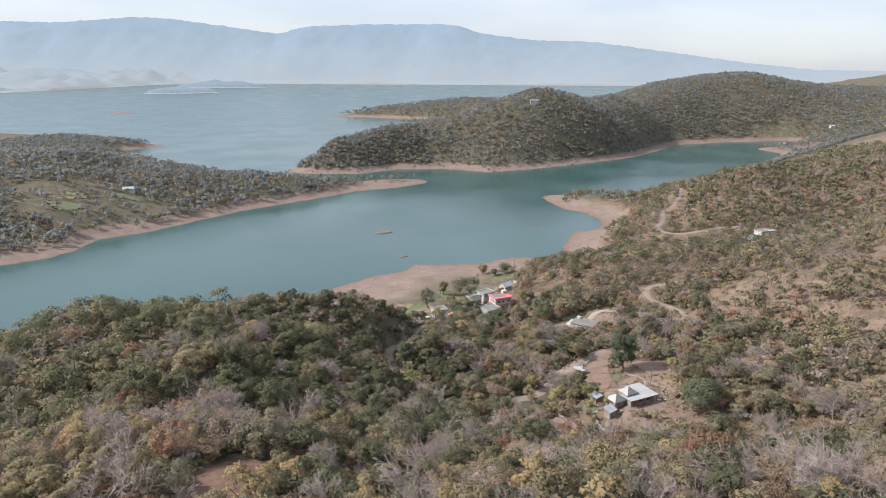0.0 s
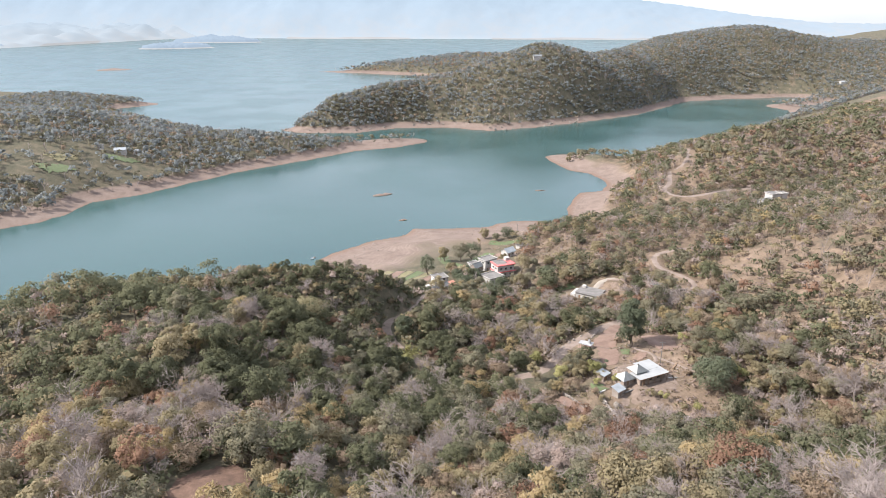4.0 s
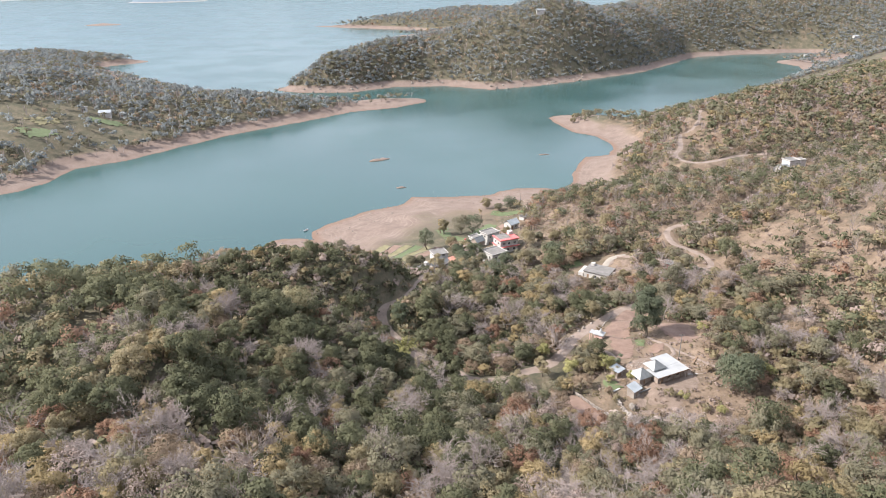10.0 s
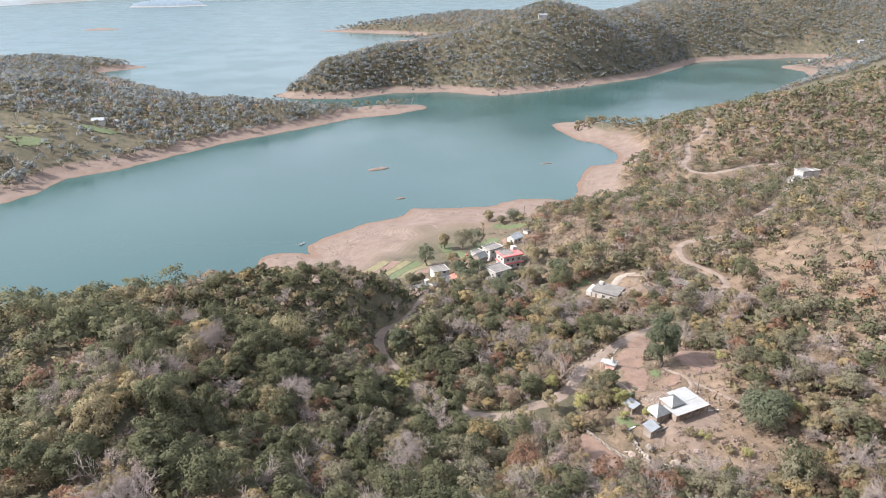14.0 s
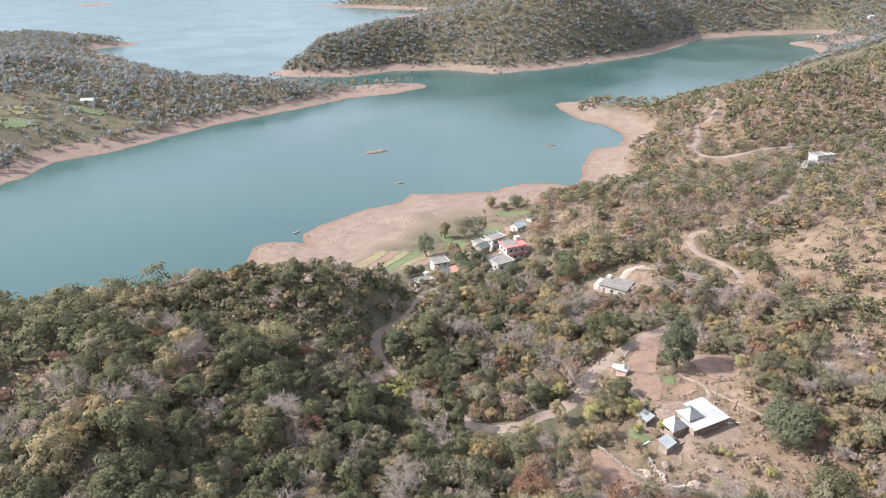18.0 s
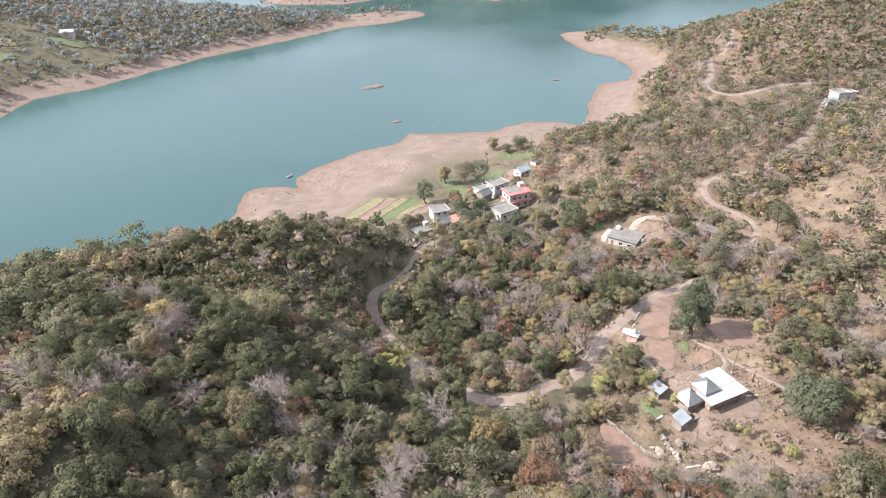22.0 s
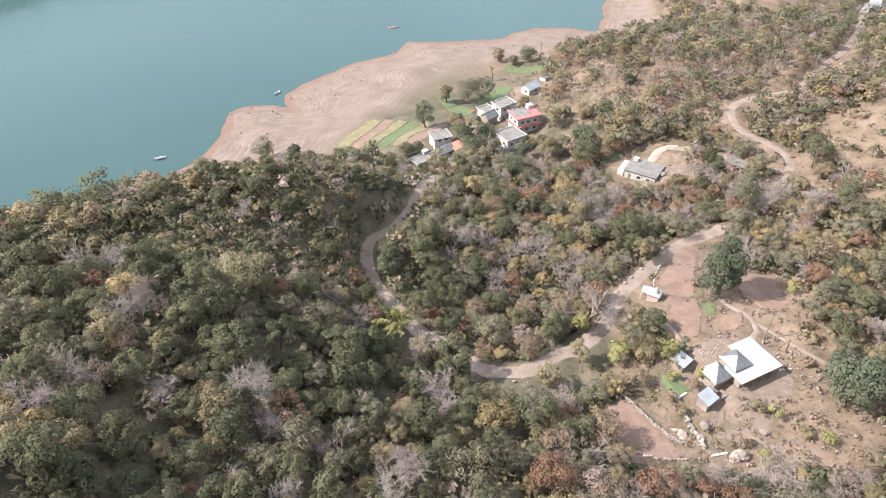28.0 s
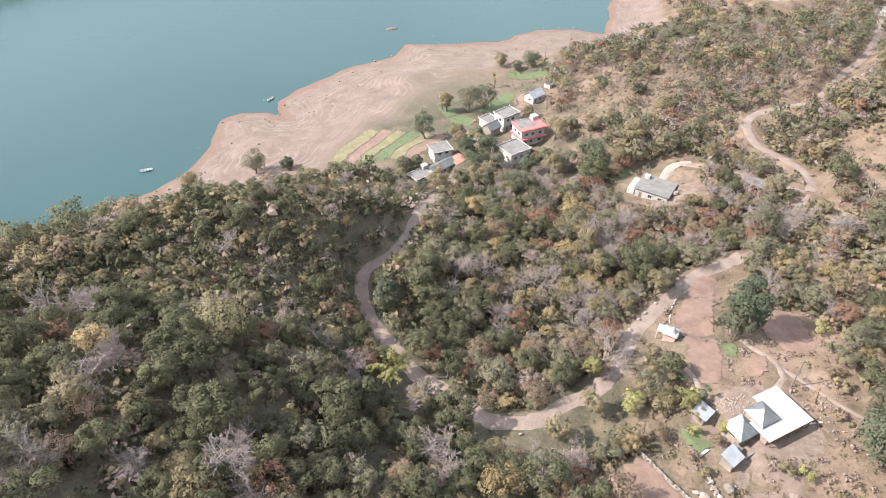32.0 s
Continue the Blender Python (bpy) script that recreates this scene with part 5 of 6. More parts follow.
house(52.3, 182.5, 29.6, 26, 3.9, 3.7, 1, "small farm wing under a pyramid roof", MUD_BRICK, [(S, 1.2, 2.1, 0.05, 2.0, 1), (W, 1.2, 2.2, 0.9, 1.9)], "hip", [SLATE, SLATE, ROOF_WHITE, ROOF_WHITE], None, 2.2, over=0.45, pitch=0.85, base=2)
house(49.6, 177.8, 28.9, 38, 2.9, 2.2, 1, "little stone outhouse with a slate lean-to roof", PALE_STONE, [(S, 1.0, 1.8, 0.05, 1.8, 1)], "lean", SHEET, None, 2.0, "shed", over=0.3, pitch=0.35)
house(51.0, 180.3, 28.9, 38, 2.2, 1.6, 1, "low concrete cistern beside the farm", CONCRETE, [], "flat", CONCRETE, None, 1.3, "shed", parapet=0, over=0.12)
house(47.8, 187.9, 28.3, 42, 2.6, 2.2, 1, "open shed under a pale metal sheet", MUD_BRICK, [(S, 0.5, 2.1, 0.05, 1.9, 1)], "lean", SHEET, None, 2.0, "shed", over=0.45, pitch=0.2)
part("terrace_slab", boxes((-2.6, 3.4, -0.15, 0.15, -0.1, 0.25)), CONCRETE, tagged(new("garden_step"), "low concrete step in the farmyard", "step")).parent.matrix_basis = pose(53.5, 180.5, 29.6, 0, 0, 30)
# the roadside shrine
shrine = house(46.2, 210.6, 27.1, -30, 2.5, 2.3, 1, "small pink shrine with a white pointed roof", PINK_PAINT, [(W, 0.7, 1.6, 0.05, 1.9, 1)], "hip", ROOF_WHITE, WHITEWASH, 2.2, "shrine", over=0.35, pitch=0.4)
bm = bmesh.new()
bmesh.ops.create_cone(bm, cap_ends=True, segments=8, radius1=0.75, radius2=0.05, depth=1.5, matrix=Matrix.Translation((1.6, 1.15, 3.2)))
part("spire", bm, ROOF_WHITE, shrine)
part("porch_roof", boxes((-1.6, -0.36, 0.0, 2.3, 2.05, 2.2)), ROOF_WHITE, shrine)
for yy in (0.15, 2.1):
    part("porch_post", boxes((-1.5, -1.35, yy - 0.07, yy + 0.07, -0.6, 2.05)), PINK_PAINT, shrine)
# the village
win2 = [(S, 1.2, 2.2, 0.05, 2.1, 1), (S, 3.4, 4.6, 0.9, 2.1), (S, 6.6, 7.8, 0.9, 2.1), (S, 1.4, 2.6, 3.9, 5.1), (S, 3.9, 5.1, 3.9, 5.1), (S, 6.8, 8.0, 3.9, 5.1), (W, 1.5, 2.7, 0.9, 2.1), (W, 1.5, 2.7, 3.9, 5.1), (W, 4.2, 5.4, 3.9, 5.1), (E_, 2.4, 3.6, 0.9, 2.1), (E_, 2.4, 3.6, 3.9, 5.1)]
V = "village houses"
red = house(26.6, 317.6, 9.9, 24, 9.0, 7.0, 2, "two-storey white house with bright red roof trim", WHITEWASH, win2, "flat", CONCRETE, WHITEWASH, 3.1, group=V, parapet=0.5)
for z0, o in ((3.0, 0.9), (6.35, 0.75)):
    for c in ((-o, 9 + o, -o, -0.02), (-o, -0.02, -0.02, 7.0)):
        part("red_awning", boxes((*c, z0, z0 + 0.22)), RED_PAINT, red, "red painted awning")
part("red_roof_block", boxes((-0.6, 9.6, -0.5, 1.1, 6.58, 6.7), (6.6, 9.6, 1.1, 7.3, 6.58, 6.7), (-0.6, 0.3, 1.1, 7.3, 6.58, 6.7)), RED_PAINT, red, "red coated band on the roof")
part("stair_head", boxes((6.8, 9.0, 4.6, 6.8, 6.3, 8.2)), WHITEWASH, red)
front = house(22.0, 304.6, 8.4, 34, 8.2, 7.4, 2, "white two-storey house with a grey flat roof and railing", WHITEWASH, win2[:8], "flat", CONCRETE, WHITEWASH, 3.0, group=V, side_mats={"east": DARK_RED}, parapet=0.8)
part("side_terrace", boxes((-4.2, -0.3, 0.4, 6.6, -1.5, 3.0)), WHITEWASH, front, "white lower terrace wing")
part("terrace_rail", boxes((-4.2, -0.3, 0.4, 0.55, 3.0, 3.6), (-4.2, -4.05, 0.55, 6.6, 3.0, 3.6)), WHITEWASH, front)
part("turquoise_shutter", boxes((-3.6, -2.2, 0.33, 0.39, 0.2, 2.3)), TEAL_PAINT, front, "turquoise painted shutter")
house(21.4, 331.0, 8.0, 38, 7.6, 5.4, 2, "white two-storey house with roof terrace", WHITEWASH, win2[:2] + win2[3:5] + win2[6:8], "flat", CONCRETE, WHITEWASH, 2.9, group=V, parapet=0.8)
house(15.8, 332.6, 7.9, 38, 5.0, 5.0, 1, "low white wing with a roof terrace", WHITEWASH, [(S, 1.0, 2.0, 0.05, 2.0, 1), (S, 2.8, 3.9, 0.9, 2.0)], "flat", CONCRETE, WHITEWASH, 2.9, group=V, parapet=0.8)
house(16.2, 324.4, z_at(18, 326) + 0.2, 42, 5.0, 4.0, 1, "brown mud house with a grey gable roof", MUD_BRICK, [(S, 1.8, 2.7, 0.05, 1.9, 1)], "gable", SLATE, None, 2.5, group=V, pitch=0.8)
house(34.6, 352.6, 8.1, 40, 6.2, 4.8, 1, "white house with a steep grey metal roof", WHITEWASH, [(S, 1.0, 2.0, 0.05, 2.0, 1), (S, 3.4, 4.6, 0.9, 2.0), (W, 1.5, 2.6, 0.9, 2.0)], "gable", SHEET, None, 2.8, group=V, pitch=0.7)
house(42.6, 364.0, 8.4, 35, 4.6, 3.6, 1, "low white outbuilding at the edge of the village", WHITEWASH, [(S, 1.2, 2.1, 0.05, 1.9, 1)], "flat", CONCRETE, None, 2.4, group=V, parapet=0)
house(-3.8, 308.0, 8.2, 22, 6.6, 5.6, 2, "white two-storey house with a flat grey roof", WHITEWASH, win2[:2] + win2[3:5] + win2[6:8], "flat", CONCRETE, WHITEWASH, 2.5, group=V, parapet=0.4)
house(-3.6, 299.4, 8.6, 44, 9.4, 4.0, 1, "long low house with a grey and rusty sheet roof", WHITEWASH, [(S, 1.2, 2.2, 0.05, 2.0, 1), (S, 4.2, 5.3, 0.9, 2.0), (S, 7.0, 8.0, 0.9, 2.0)], "gable", SLATE, None, 2.5, group=V, pitch=0.5)
house(3.6, 304.8, 8.9, 44, 4.6, 3.4, 1, "lean-to shed with rusty roof sheets", WHITEWASH, [(S, 1.2, 2.0, 0.05, 1.9, 1)], "lean", RUST_SHEET, None, 2.1, "shed", pitch=0.2)
house(-9.4, 295.0, 8.4, 40, 6.0, 4.6, 1, "white house with a flat grey roof terrace", WHITEWASH, [(S, 1.0, 2.0, 0.05, 2.0, 1), (S, 3.2, 4.3, 0.9, 2.0)], "flat", CONCRETE, WHITEWASH, 2.6, group=V, parapet=0.5)
house(-7.4, 301.0, 10.8, 40, 1.9, 1.5, 1, "white water tank room", WHITEWASH, [], "flat", WHITEWASH, None, 1.6, "shed", parapet=0, over=0.1, base=2.4)
house(37.2, 297.2, z_at(38.6, 298.4) + 0.2, 20, 3.4, 2.8, 1, "ruined mud hut among the trees", MUD_BRICK, [(S, 1.2, 2.0, 0.05, 1.8, 1)], "gable", MUD_BRICK, None, 1.9, "shed", pitch=0.6)
# houses along the upper track
slab = house(57.4, 280.0, 15.5, -32, 9.8, 8.2, 1, "single-storey house with a bare grey concrete roof", WHITEWASH, [(S, 1.2, 2.2, 0.05, 2.1, 1), (S, 4.0, 5.2, 0.9, 2.1), (S, 7.0, 8.2, 0.9, 2.1), (W, 2.4, 3.6, 0.9, 2.1), (E_, 3.0, 4.2, 0.9, 2.1)], "flat", CONCRETE, WHITEWASH, 3.1, parapet=0, over=0.45)
part("porch_wall", boxes((-2.6, -0.5, 0.5, 7.6, -1.0, 1.9)), WHITEWASH, slab)
part("roof_tank", boxes((0.5, 2.0, 6.2, 7.6, 3.26, 4.3)), WHITEWASH, slab)
house(86.8, 273.6, 22.4, -38, 4.6, 3.6, 1, "small red-walled house with a flat sheet roof", DARK_RED, [(S, 0.6, 1.5, 0.05, 1.9, 1), (S, 2.4, 3.4, 0.9, 1.9)], "flat", CONCRETE, WHITEWASH, 2.5, parapet=0, over=0.5)
for dx, dy, w, d, f, rf in ((-6, -4, 7, 5, 1, "gable"), (1, 0, 8, 6, 2, "flat"), (8, 2, 4, 4, 2, "flat")):
    house(198 + dx, 406 + dy, 24, 20, w, d, f, "white farmhouse among trees above the cove", WHITEWASH, [(S, 0.8, 1.8, 0.05, 2.0, 1), (S, 2.4, 3.5, 0.9, 2.0), (W, 1.2, 2.3, 0.9, 2.0)], rf, SHEET if rf == "gable" else CONCRETE, WHITEWASH, 2.9, group="farmhouses above the cove")
house(158, 384, z_at(158, 384), 10, 6, 4, 1, "low house with a blue-grey sheet roof", WHITEWASH, [(S, 1.0, 2.0, 0.05, 2.0, 1)], "gable", SHEET, None, 2.5, pitch=0.4)
# scattered houses on the far shores
for x, y, w, d, turn, rf in ((-279, 574, 9, 7, 15, "gable"), (-266, 583, 5, 4, 30, "hip"), (-291, 571, 4, 3, 0, "flat"), (122, 960, 11, 7, 5, "gable"), (590, 1160, 9, 7, 10, "flat"), (602, 1168, 8, 6, 30, "gable"), (615, 1163, 9, 6, 0, "flat"), (680, 1190, 9, 7, 0, "gable"), (740, 1130, 12, 7, 10, "flat"), (760, 1132, 10, 7, 0, "gable"), (650, 930, 9, 7, 10, "gable"), (635, 945, 6, 5, 0, "flat"), (560, 760, 9, 7, 0, "gable")):
    house(x, y, z_at(x + w / 2, y + d / 2) + 0.5, turn, w, d, 1, "distant white house on a wooded shore", WHITEWASH, [(S, 0.8, 1.9, 0.05, 2.1, 1), (S, 2.4, 3.6, 0.9, 2.1)], rf, SHEET if rf != "flat" else CONCRETE, WHITEWASH, 3.2, group="houses on the far shores", base=4)

# ---- single trees, walls, stones, boats and poles ----
def specimen(name, label, x, y, wide, tall, base, lobes, count, size, ragged, leaf, seed, lean=0, sink=0.0, full=1.0):
    z = z_at(x, y) - sink
    v, f, facing = crown(seed, wide, tall, base, lobes, count, size, ragged, 0.95, full)
    t = new(name)
    t.matrix_basis = pose(x, y, z, lean, 0, seed * 37 % 360)
    tagged(t, label, "tree")
    part("trunk", trunk_mesh("trunk", seed, tall, base, wide, BARK), None, t)
    part("crown", quick_mesh("crown", v, f, [leaf], None, facing), None, t)
    return t


LEAF_BLUE = leafy("blue_green_leaves", (0.070, 0.082, 0.055), (0.118, 0.132, 0.088), (0.18, 0.192, 0.13))
LEAF_PALE = leafy("pale_straw_leaves", (0.20, 0.18, 0.11), (0.30, 0.27, 0.165), (0.40, 0.36, 0.23))
LEAF_LIME = leafy("lime_bamboo_leaves", (0.17, 0.165, 0.075), (0.27, 0.255, 0.115), (0.37, 0.345, 0.165))
specimen("mango_tree", "tall dense dark green tree beside a ploughed field", 61.2, 209.5, 9.4, 18.0, 0.3, 80, 11000, 0.34, 0.25, LEAF_BLUE, 21, full=1.35)
specimen("round_tree", "broad round-crowned dark green tree above the farmhouse", 77, 180, 12.4, 10.5, 0.4, 60, 7000, 0.36, 0.22, LEAF_BLUE, 22, full=1.25)
specimen("flat_topped_tree", "large pale yellow-green tree with a flat spreading crown", -41, 195, 13.0, 8.4, 2.6, 48, 3600, 0.30, 0.45, LEAF_PALE, 23)
specimen("roadside_tree", "round dark green tree at the road bend", -13.2, 221, 6.8, 8.2, 1.4, 28, 2000, 0.32, 0.25, LEAF_BLUE, 24)
specimen("russet_specimen", "large russet brown tree on the wooded slope", 37, 83, 10.0, 9.5, 1.2, 40, 3400, 0.30, 0.45, LEAF_RUST, 25)
specimen("yellow_shrub_tree", "bright yellow-green tree beside the round tree", 84.5, 181, 5.5, 5.0, 0.6, 10, 700, 0.36, 0.5, LEAF_LIME, 26)
specimen("cypress", "small upright dark green tree by the sheds", 49.2, 193.2, 2.4, 5.4, 0.4, 9, 700, 0.28, 0.25, LEAF_BLUE, 27)
for i, (x, y, w, h) in enumerate(((36.2, 193.6, 6, 6.5), (41.5, 193, 6.4, 6), (45.5, 192, 5.4, 6.4), (39, 197.5, 4.6, 5), (51.4, 185.8, 3.6, 3.4), (28, 193, 5, 6.5))):
    specimen("garden_tree", "leafy green garden tree near the farm sheds", x, y, w, h, 0.3, 14, 1500, 0.28, 0.4, (LEAF_LIME, LEAF_OLIVE, LEAF_LIME, LEAF_OLIVE)[i % 4], 30 + i)
for i, (x, y, w, h) in enumerate(((-7.6, 327, 6, 11), (0.4, 348, 4.5, 9), (9, 350, 8, 9), (15, 352, 9, 9), (24.4, 393, 5.5, 6), (31, 388, 4, 4), (38, 391, 7, 6), (38.5, 317.5, 6.5, 9), (46, 304, 5.5, 7), (48.5, 299.5, 6.5, 9), (62, 306, 7, 8.5),
                                 (33.6, 304, 4.5, 5), (9.2, 300, 7, 6), (4, 322, 5.5, 6.5), (7.5, 293, 7, 6), (20.5, 284, 8, 7), (-86, 300, 8, 8), (-67, 311, 7, 9), (-55.7, 312, 4, 4), (26.5, 327.5, 4, 5), (-10, 305, 4, 4), (15, 311, 6, 6), (51, 318, 5, 5), (72, 300, 6, 7), (14, 316, 5, 5), (30.5, 309, 4.5, 5), (17, 303, 5, 5), (27, 297, 6, 6), (35, 296, 6, 7), (40, 300, 5, 6), (7, 312, 5, 6), (55, 296, 6, 7), (-14, 302, 5, 5), (11, 321, 4.5, 6), (31, 338, 4, 5), (44, 322, 4, 4), (58, 318, 5, 4), (75, 322, 6, 5), (70, 336, 4, 3), (60, 352, 4, 3), (78, 350, 5, 4))):
    specimen("village_tree", "dark green shade tree among the village fields", x, y, w * 1.3, h * 1.1, 0.2, 26, 2800, 0.32, 0.3, (LEAF_BLUE, LEAF_OLIVE, LEAF_DUSTY)[i % 3], 50 + i, full=1.2)
for i, (x, y, h) in enumerate(((-1.5, 349.5, 9), (20, 372, 8), (45, 352, 7))):
    specimen("poplar", "slender pale poplar with upright branches", x, y, 2.4, h, 0.4, 10, 420, 0.34, 0.5, LEAF_YELLOW, 80 + i)


for i, (x, y, w, h) in enumerate(((118, 640, 7, 6), (124, 646, 9, 7), (130, 655, 9, 7), (137, 662, 8, 6.5), (122, 655, 6, 5), (133, 643, 7, 6), (142, 652, 8, 7), (128, 636, 5, 4), (143, 668, 6, 5), (-80, 752, 9, 6), (-92, 748, 9, 7), (-70, 757, 6, 4))):
    specimen("point_tree", "olive green tree clump on a bare point", x, y, w, h, 0.1, 12, 380, 0.7, 0.4, (LEAF_OLIVE, LEAF_DUSTY)[i % 2], 120 + i)


def bamboo(x, y, seed):
    rng = np.random.RandomState(seed)
    clump = new("bamboo_clump")
    clump.matrix_basis = pose(x, y, z_at(x, y))
    tagged(clump, "arching yellow-green bamboo clump beside the road", "bamboo")
    for i in range(34):
        q, reach, tall = rng.uniform(0, 6.28), rng.uniform(1.8, 5.0), rng.uniform(6.5, 10.0)
        v, f, mids = [], [], []
        last = np.zeros(3)
        for k in range(1, 8):
            s = k / 7
            p = np.array([math.cos(q) * reach * s ** 2, math.sin(q) * reach * s ** 2, tall * (s - 0.35 * s ** 3)])
            limb(v, f, last, p, 0.06 * (1.1 - s), 0.06 * (1.0 - s) + 0.01, 4)
            if k > 2:
                mids += [last * (1 - u) + p * u + rng.normal(0, 0.22, 3) for u in np.arange(0.04, 1.0, 0.07)]
            last = p
        cane = part("cane", quick_mesh("cane", v, f, [LEAF_LIME]), None, clump)
        lv, lf, facing = leaves(rng, np.array(mids), np.tile([math.cos(q) * 0.5, math.sin(q) * 0.5, 0.8], (len(mids), 1)), 0.5)
        part("foliage", quick_mesh("foliage", lv, lf, [LEAF_LIME], None, facing), None, cane)


bamboo(-11.2, 199.8, 3)
for i, (x, y, w, h, leaf) in enumerate(((-3.5, 207, 6.5, 6, LEAF_RUST), (17, 199, 7, 8, LEAF_TAN), (24, 204, 6, 7.5, LEAF_DUSTY), (29.5, 201.5, 5, 5.5, LEAF_LIME), (21, 187.4, 6, 6.5, LEAF_OLIVE), (33, 208, 6, 7, LEAF_THORN))):
    specimen("roadside_tree", ("russet withered", "pale tan", "dusty green", "bright yellow-green", "olive green", "brown-green")[i] + " tree standing beside the dirt road", x, y, w, h, 0.8, 26, 1600, 0.29, 0.5, leaf, 150 + i)


def boulder(bm, rng, x, y, z, s, squash=0.65, round=1):
    m = pose(x, y, z, rng.uniform(0, 360), rng.uniform(0, 360), rng.uniform(0, 360)) @ Matrix.Diagonal((s * rng.uniform(0.7, 1.3), s * rng.uniform(0.6, 1.1), s * squash, 1))
    made = bmesh.ops.create_icosphere(bm, subdivisions=round, radius=0.5, matrix=m)
    for v in made["verts"]:
        v.co += Vector(rng.normal(0, (0.08 if round == 1 else 0.035) * s, 3))


rng = np.random.RandomState(77)
for x, y in ((43.0, 217.6), (45.0, 219.6), (48.0, 222.8), (38.0, 211.2), (40.4, 214.4), (51.4, 225.8), (20, 189), (14, 187.6), (8.4, 188.6)):
    bm = bmesh.new()
    boulder(bm, rng, 0, 0, 0.2, rng.uniform(0.8, 1.2), 0.65, 2)
    b = part("roadside_boulder", bm, PALE_STONE)
    b.matrix_basis = pose(x, y, z_at(x, y))
    tagged(b, "pale boulder at the edge of the dirt road", "boulder", "roadside boulders")


def stone_wall(label, line, high, wide=0.5, step=0.55, seed=5, mat=None):
    """A dry stone wall: each stone a piece of its own."""
    r = np.random.RandomState(seed)
    pts = along([(x, y, 0) for x, y in line], step)
    wall = new("stone_wall")
    wall.matrix_basis = pose(pts[0][0], pts[0][1], z_at(pts[0][0], pts[0][1]))
    tagged(wall, label, "wall")
    bms = []
    for i in range(4):
        bm = bmesh.new()
        boulder(bm, r, 0, 0, 0, 1.0, 0.75)
        me = bpy.data.meshes.new("stone")
        bm.to_mesh(me)
        bm.free()
        me.materials.append(mat or STONE)
        bms.append(me)
    home = wall.matrix_basis.inverted()
    for p, zz in zip(pts, height(pts[:, 0], pts[:, 1])):
        for k in range(max(1, int(high / 0.45))):
            s = part("stone", bms[r.randint(4)], None, wall)
            s.matrix_basis = home @ pose(p[0] + r.normal(0, 0.08), p[1] + r.normal(0, 0.08), zz + 0.2 + k * 0.42, r.uniform(-20, 20), r.uniform(-20, 20), r.uniform(0, 360)) @ Matrix.Diagonal((wide * 1.4, wide * 1.2, 0.62, 1))


stone_wall("pale dry stone wall round the lower field", [(33.8, 184.4), (35.2, 182.9), (37.3, 179.7), (39.3, 176.6), (41.7, 173.6), (43.6, 171.4)], 0.9, 0.46, 0.32, 5, PALE_STONE)
stone_wall("low stone wall along the foot of the lower field", [(33.2, 169.4), (36.5, 168.2), (39.9, 167.5), (43.2, 167.6)], 0.5, 0.5, 0.4, 8, PALE_STONE)
stone_wall("low stone wall along the field edge", [(49.4, 216.2), (51.5, 221.5), (55.6, 227.6)], 0.5, 0.5, 0.7, 6, PALE_STONE)
stone_wall("heap of wall stones below the farm", [(45.2, 177.2), (46.8, 173.6), (47.2, 170.4)], 0.9, 0.8, 0.7, 7, PALE_STONE)
for i in range(5):
    x0 = -36.4 + i * 5.2
    stone_wall("mossy terrace wall between field strips", [(x0 + 1.2, 313), (x0 + 3.2, 320), (x0 + 8.4, 328.4 - i), (x0 + 12.2, 335 - i * 1.4)], 0.5, 0.6, 0.95, 10 + i)
ret = new("retaining_wall")
ret.matrix_basis = pose(45.2, 326.4, 11.6, 0, 0, -37)
tagged(ret, "pale plastered retaining wall above the village", "wall")
part("wall_body", boxes((0, 13, -0.25, 0.25, -2.5, 1.5)), PALE_STONE, ret)
part("coping", boxes((-0.1, 13.1, -0.32, 0.32, 1.5, 1.65)), CONCRETE, ret)


def rubble(name, label, places, mat, seed, smallest, largest):
    r = np.random.RandomState(seed)
    bm0 = bmesh.new()
    boulder(bm0, r, 0, 0, 0, 1.0, 0.7)
    base = np.array([v.co[:] for v in bm0.verts])
    tri = np.array([[v.index for v in f.verts] for f in bm0.faces])
    bm0.free()
    vs, fs, k = [], [], 0
    levels = height([p[0] for p in places], [p[1] for p in places])
    for (x, y), level in zip(places, levels):
        s = smallest + (largest - smallest) * r.uniform(0, 1) ** 3
        a = r.uniform(0, 6.28)
        c, d = math.cos(a), math.sin(a)
        q = base * [s * r.uniform(0.7, 1.3), s * r.uniform(0.7, 1.3), s]
        vs.append(np.stack([q[:, 0] * c - q[:, 1] * d + x, q[:, 0] * d + q[:, 1] * c + y, q[:, 2] + max(level, -0.3) + s * 0.1], 1))
        fs.append(tri + k)
        k += len(base)
    tagged(new(name, quick_mesh(name, np.concatenate(vs), np.concatenate(fs), [mat])), label, "stones", kind="stuff")


r = np.random.RandomState(91)
shore_pts = along([(x, y, 0) for x, y in BAY[3:]], 1.0)
pick = shore_pts[r.randint(len(shore_pts), size=420)]
rubble("beach_stones", "scattered stones along the silt beach", [(p[0] + r.normal(6, 7), p[1] + r.normal(-6, 7)) for p in pick], STONE, 92, 0.2, 1.3)
rubble("yard_rubble", "broken bricks and stones littering the farmyard", [(r.normal(54.5, 3.2), r.normal(190.8, 1.3)) for _ in range(160)] + [(r.normal(47, 2.2), r.normal(171.5, 2.6)) for _ in range(120)] + [(r.normal(70, 3), r.normal(190, 3)) for _ in range(60)], PALE_STONE, 93, 0.1, 0.55)
rubble("spoil_stones", "loose stones on the cut slope below the grey roofed house", [(r.normal(66, 3.5), r.normal(274, 2.2)) for _ in range(120)], PALE_STONE, 94, 0.25, 1.1)
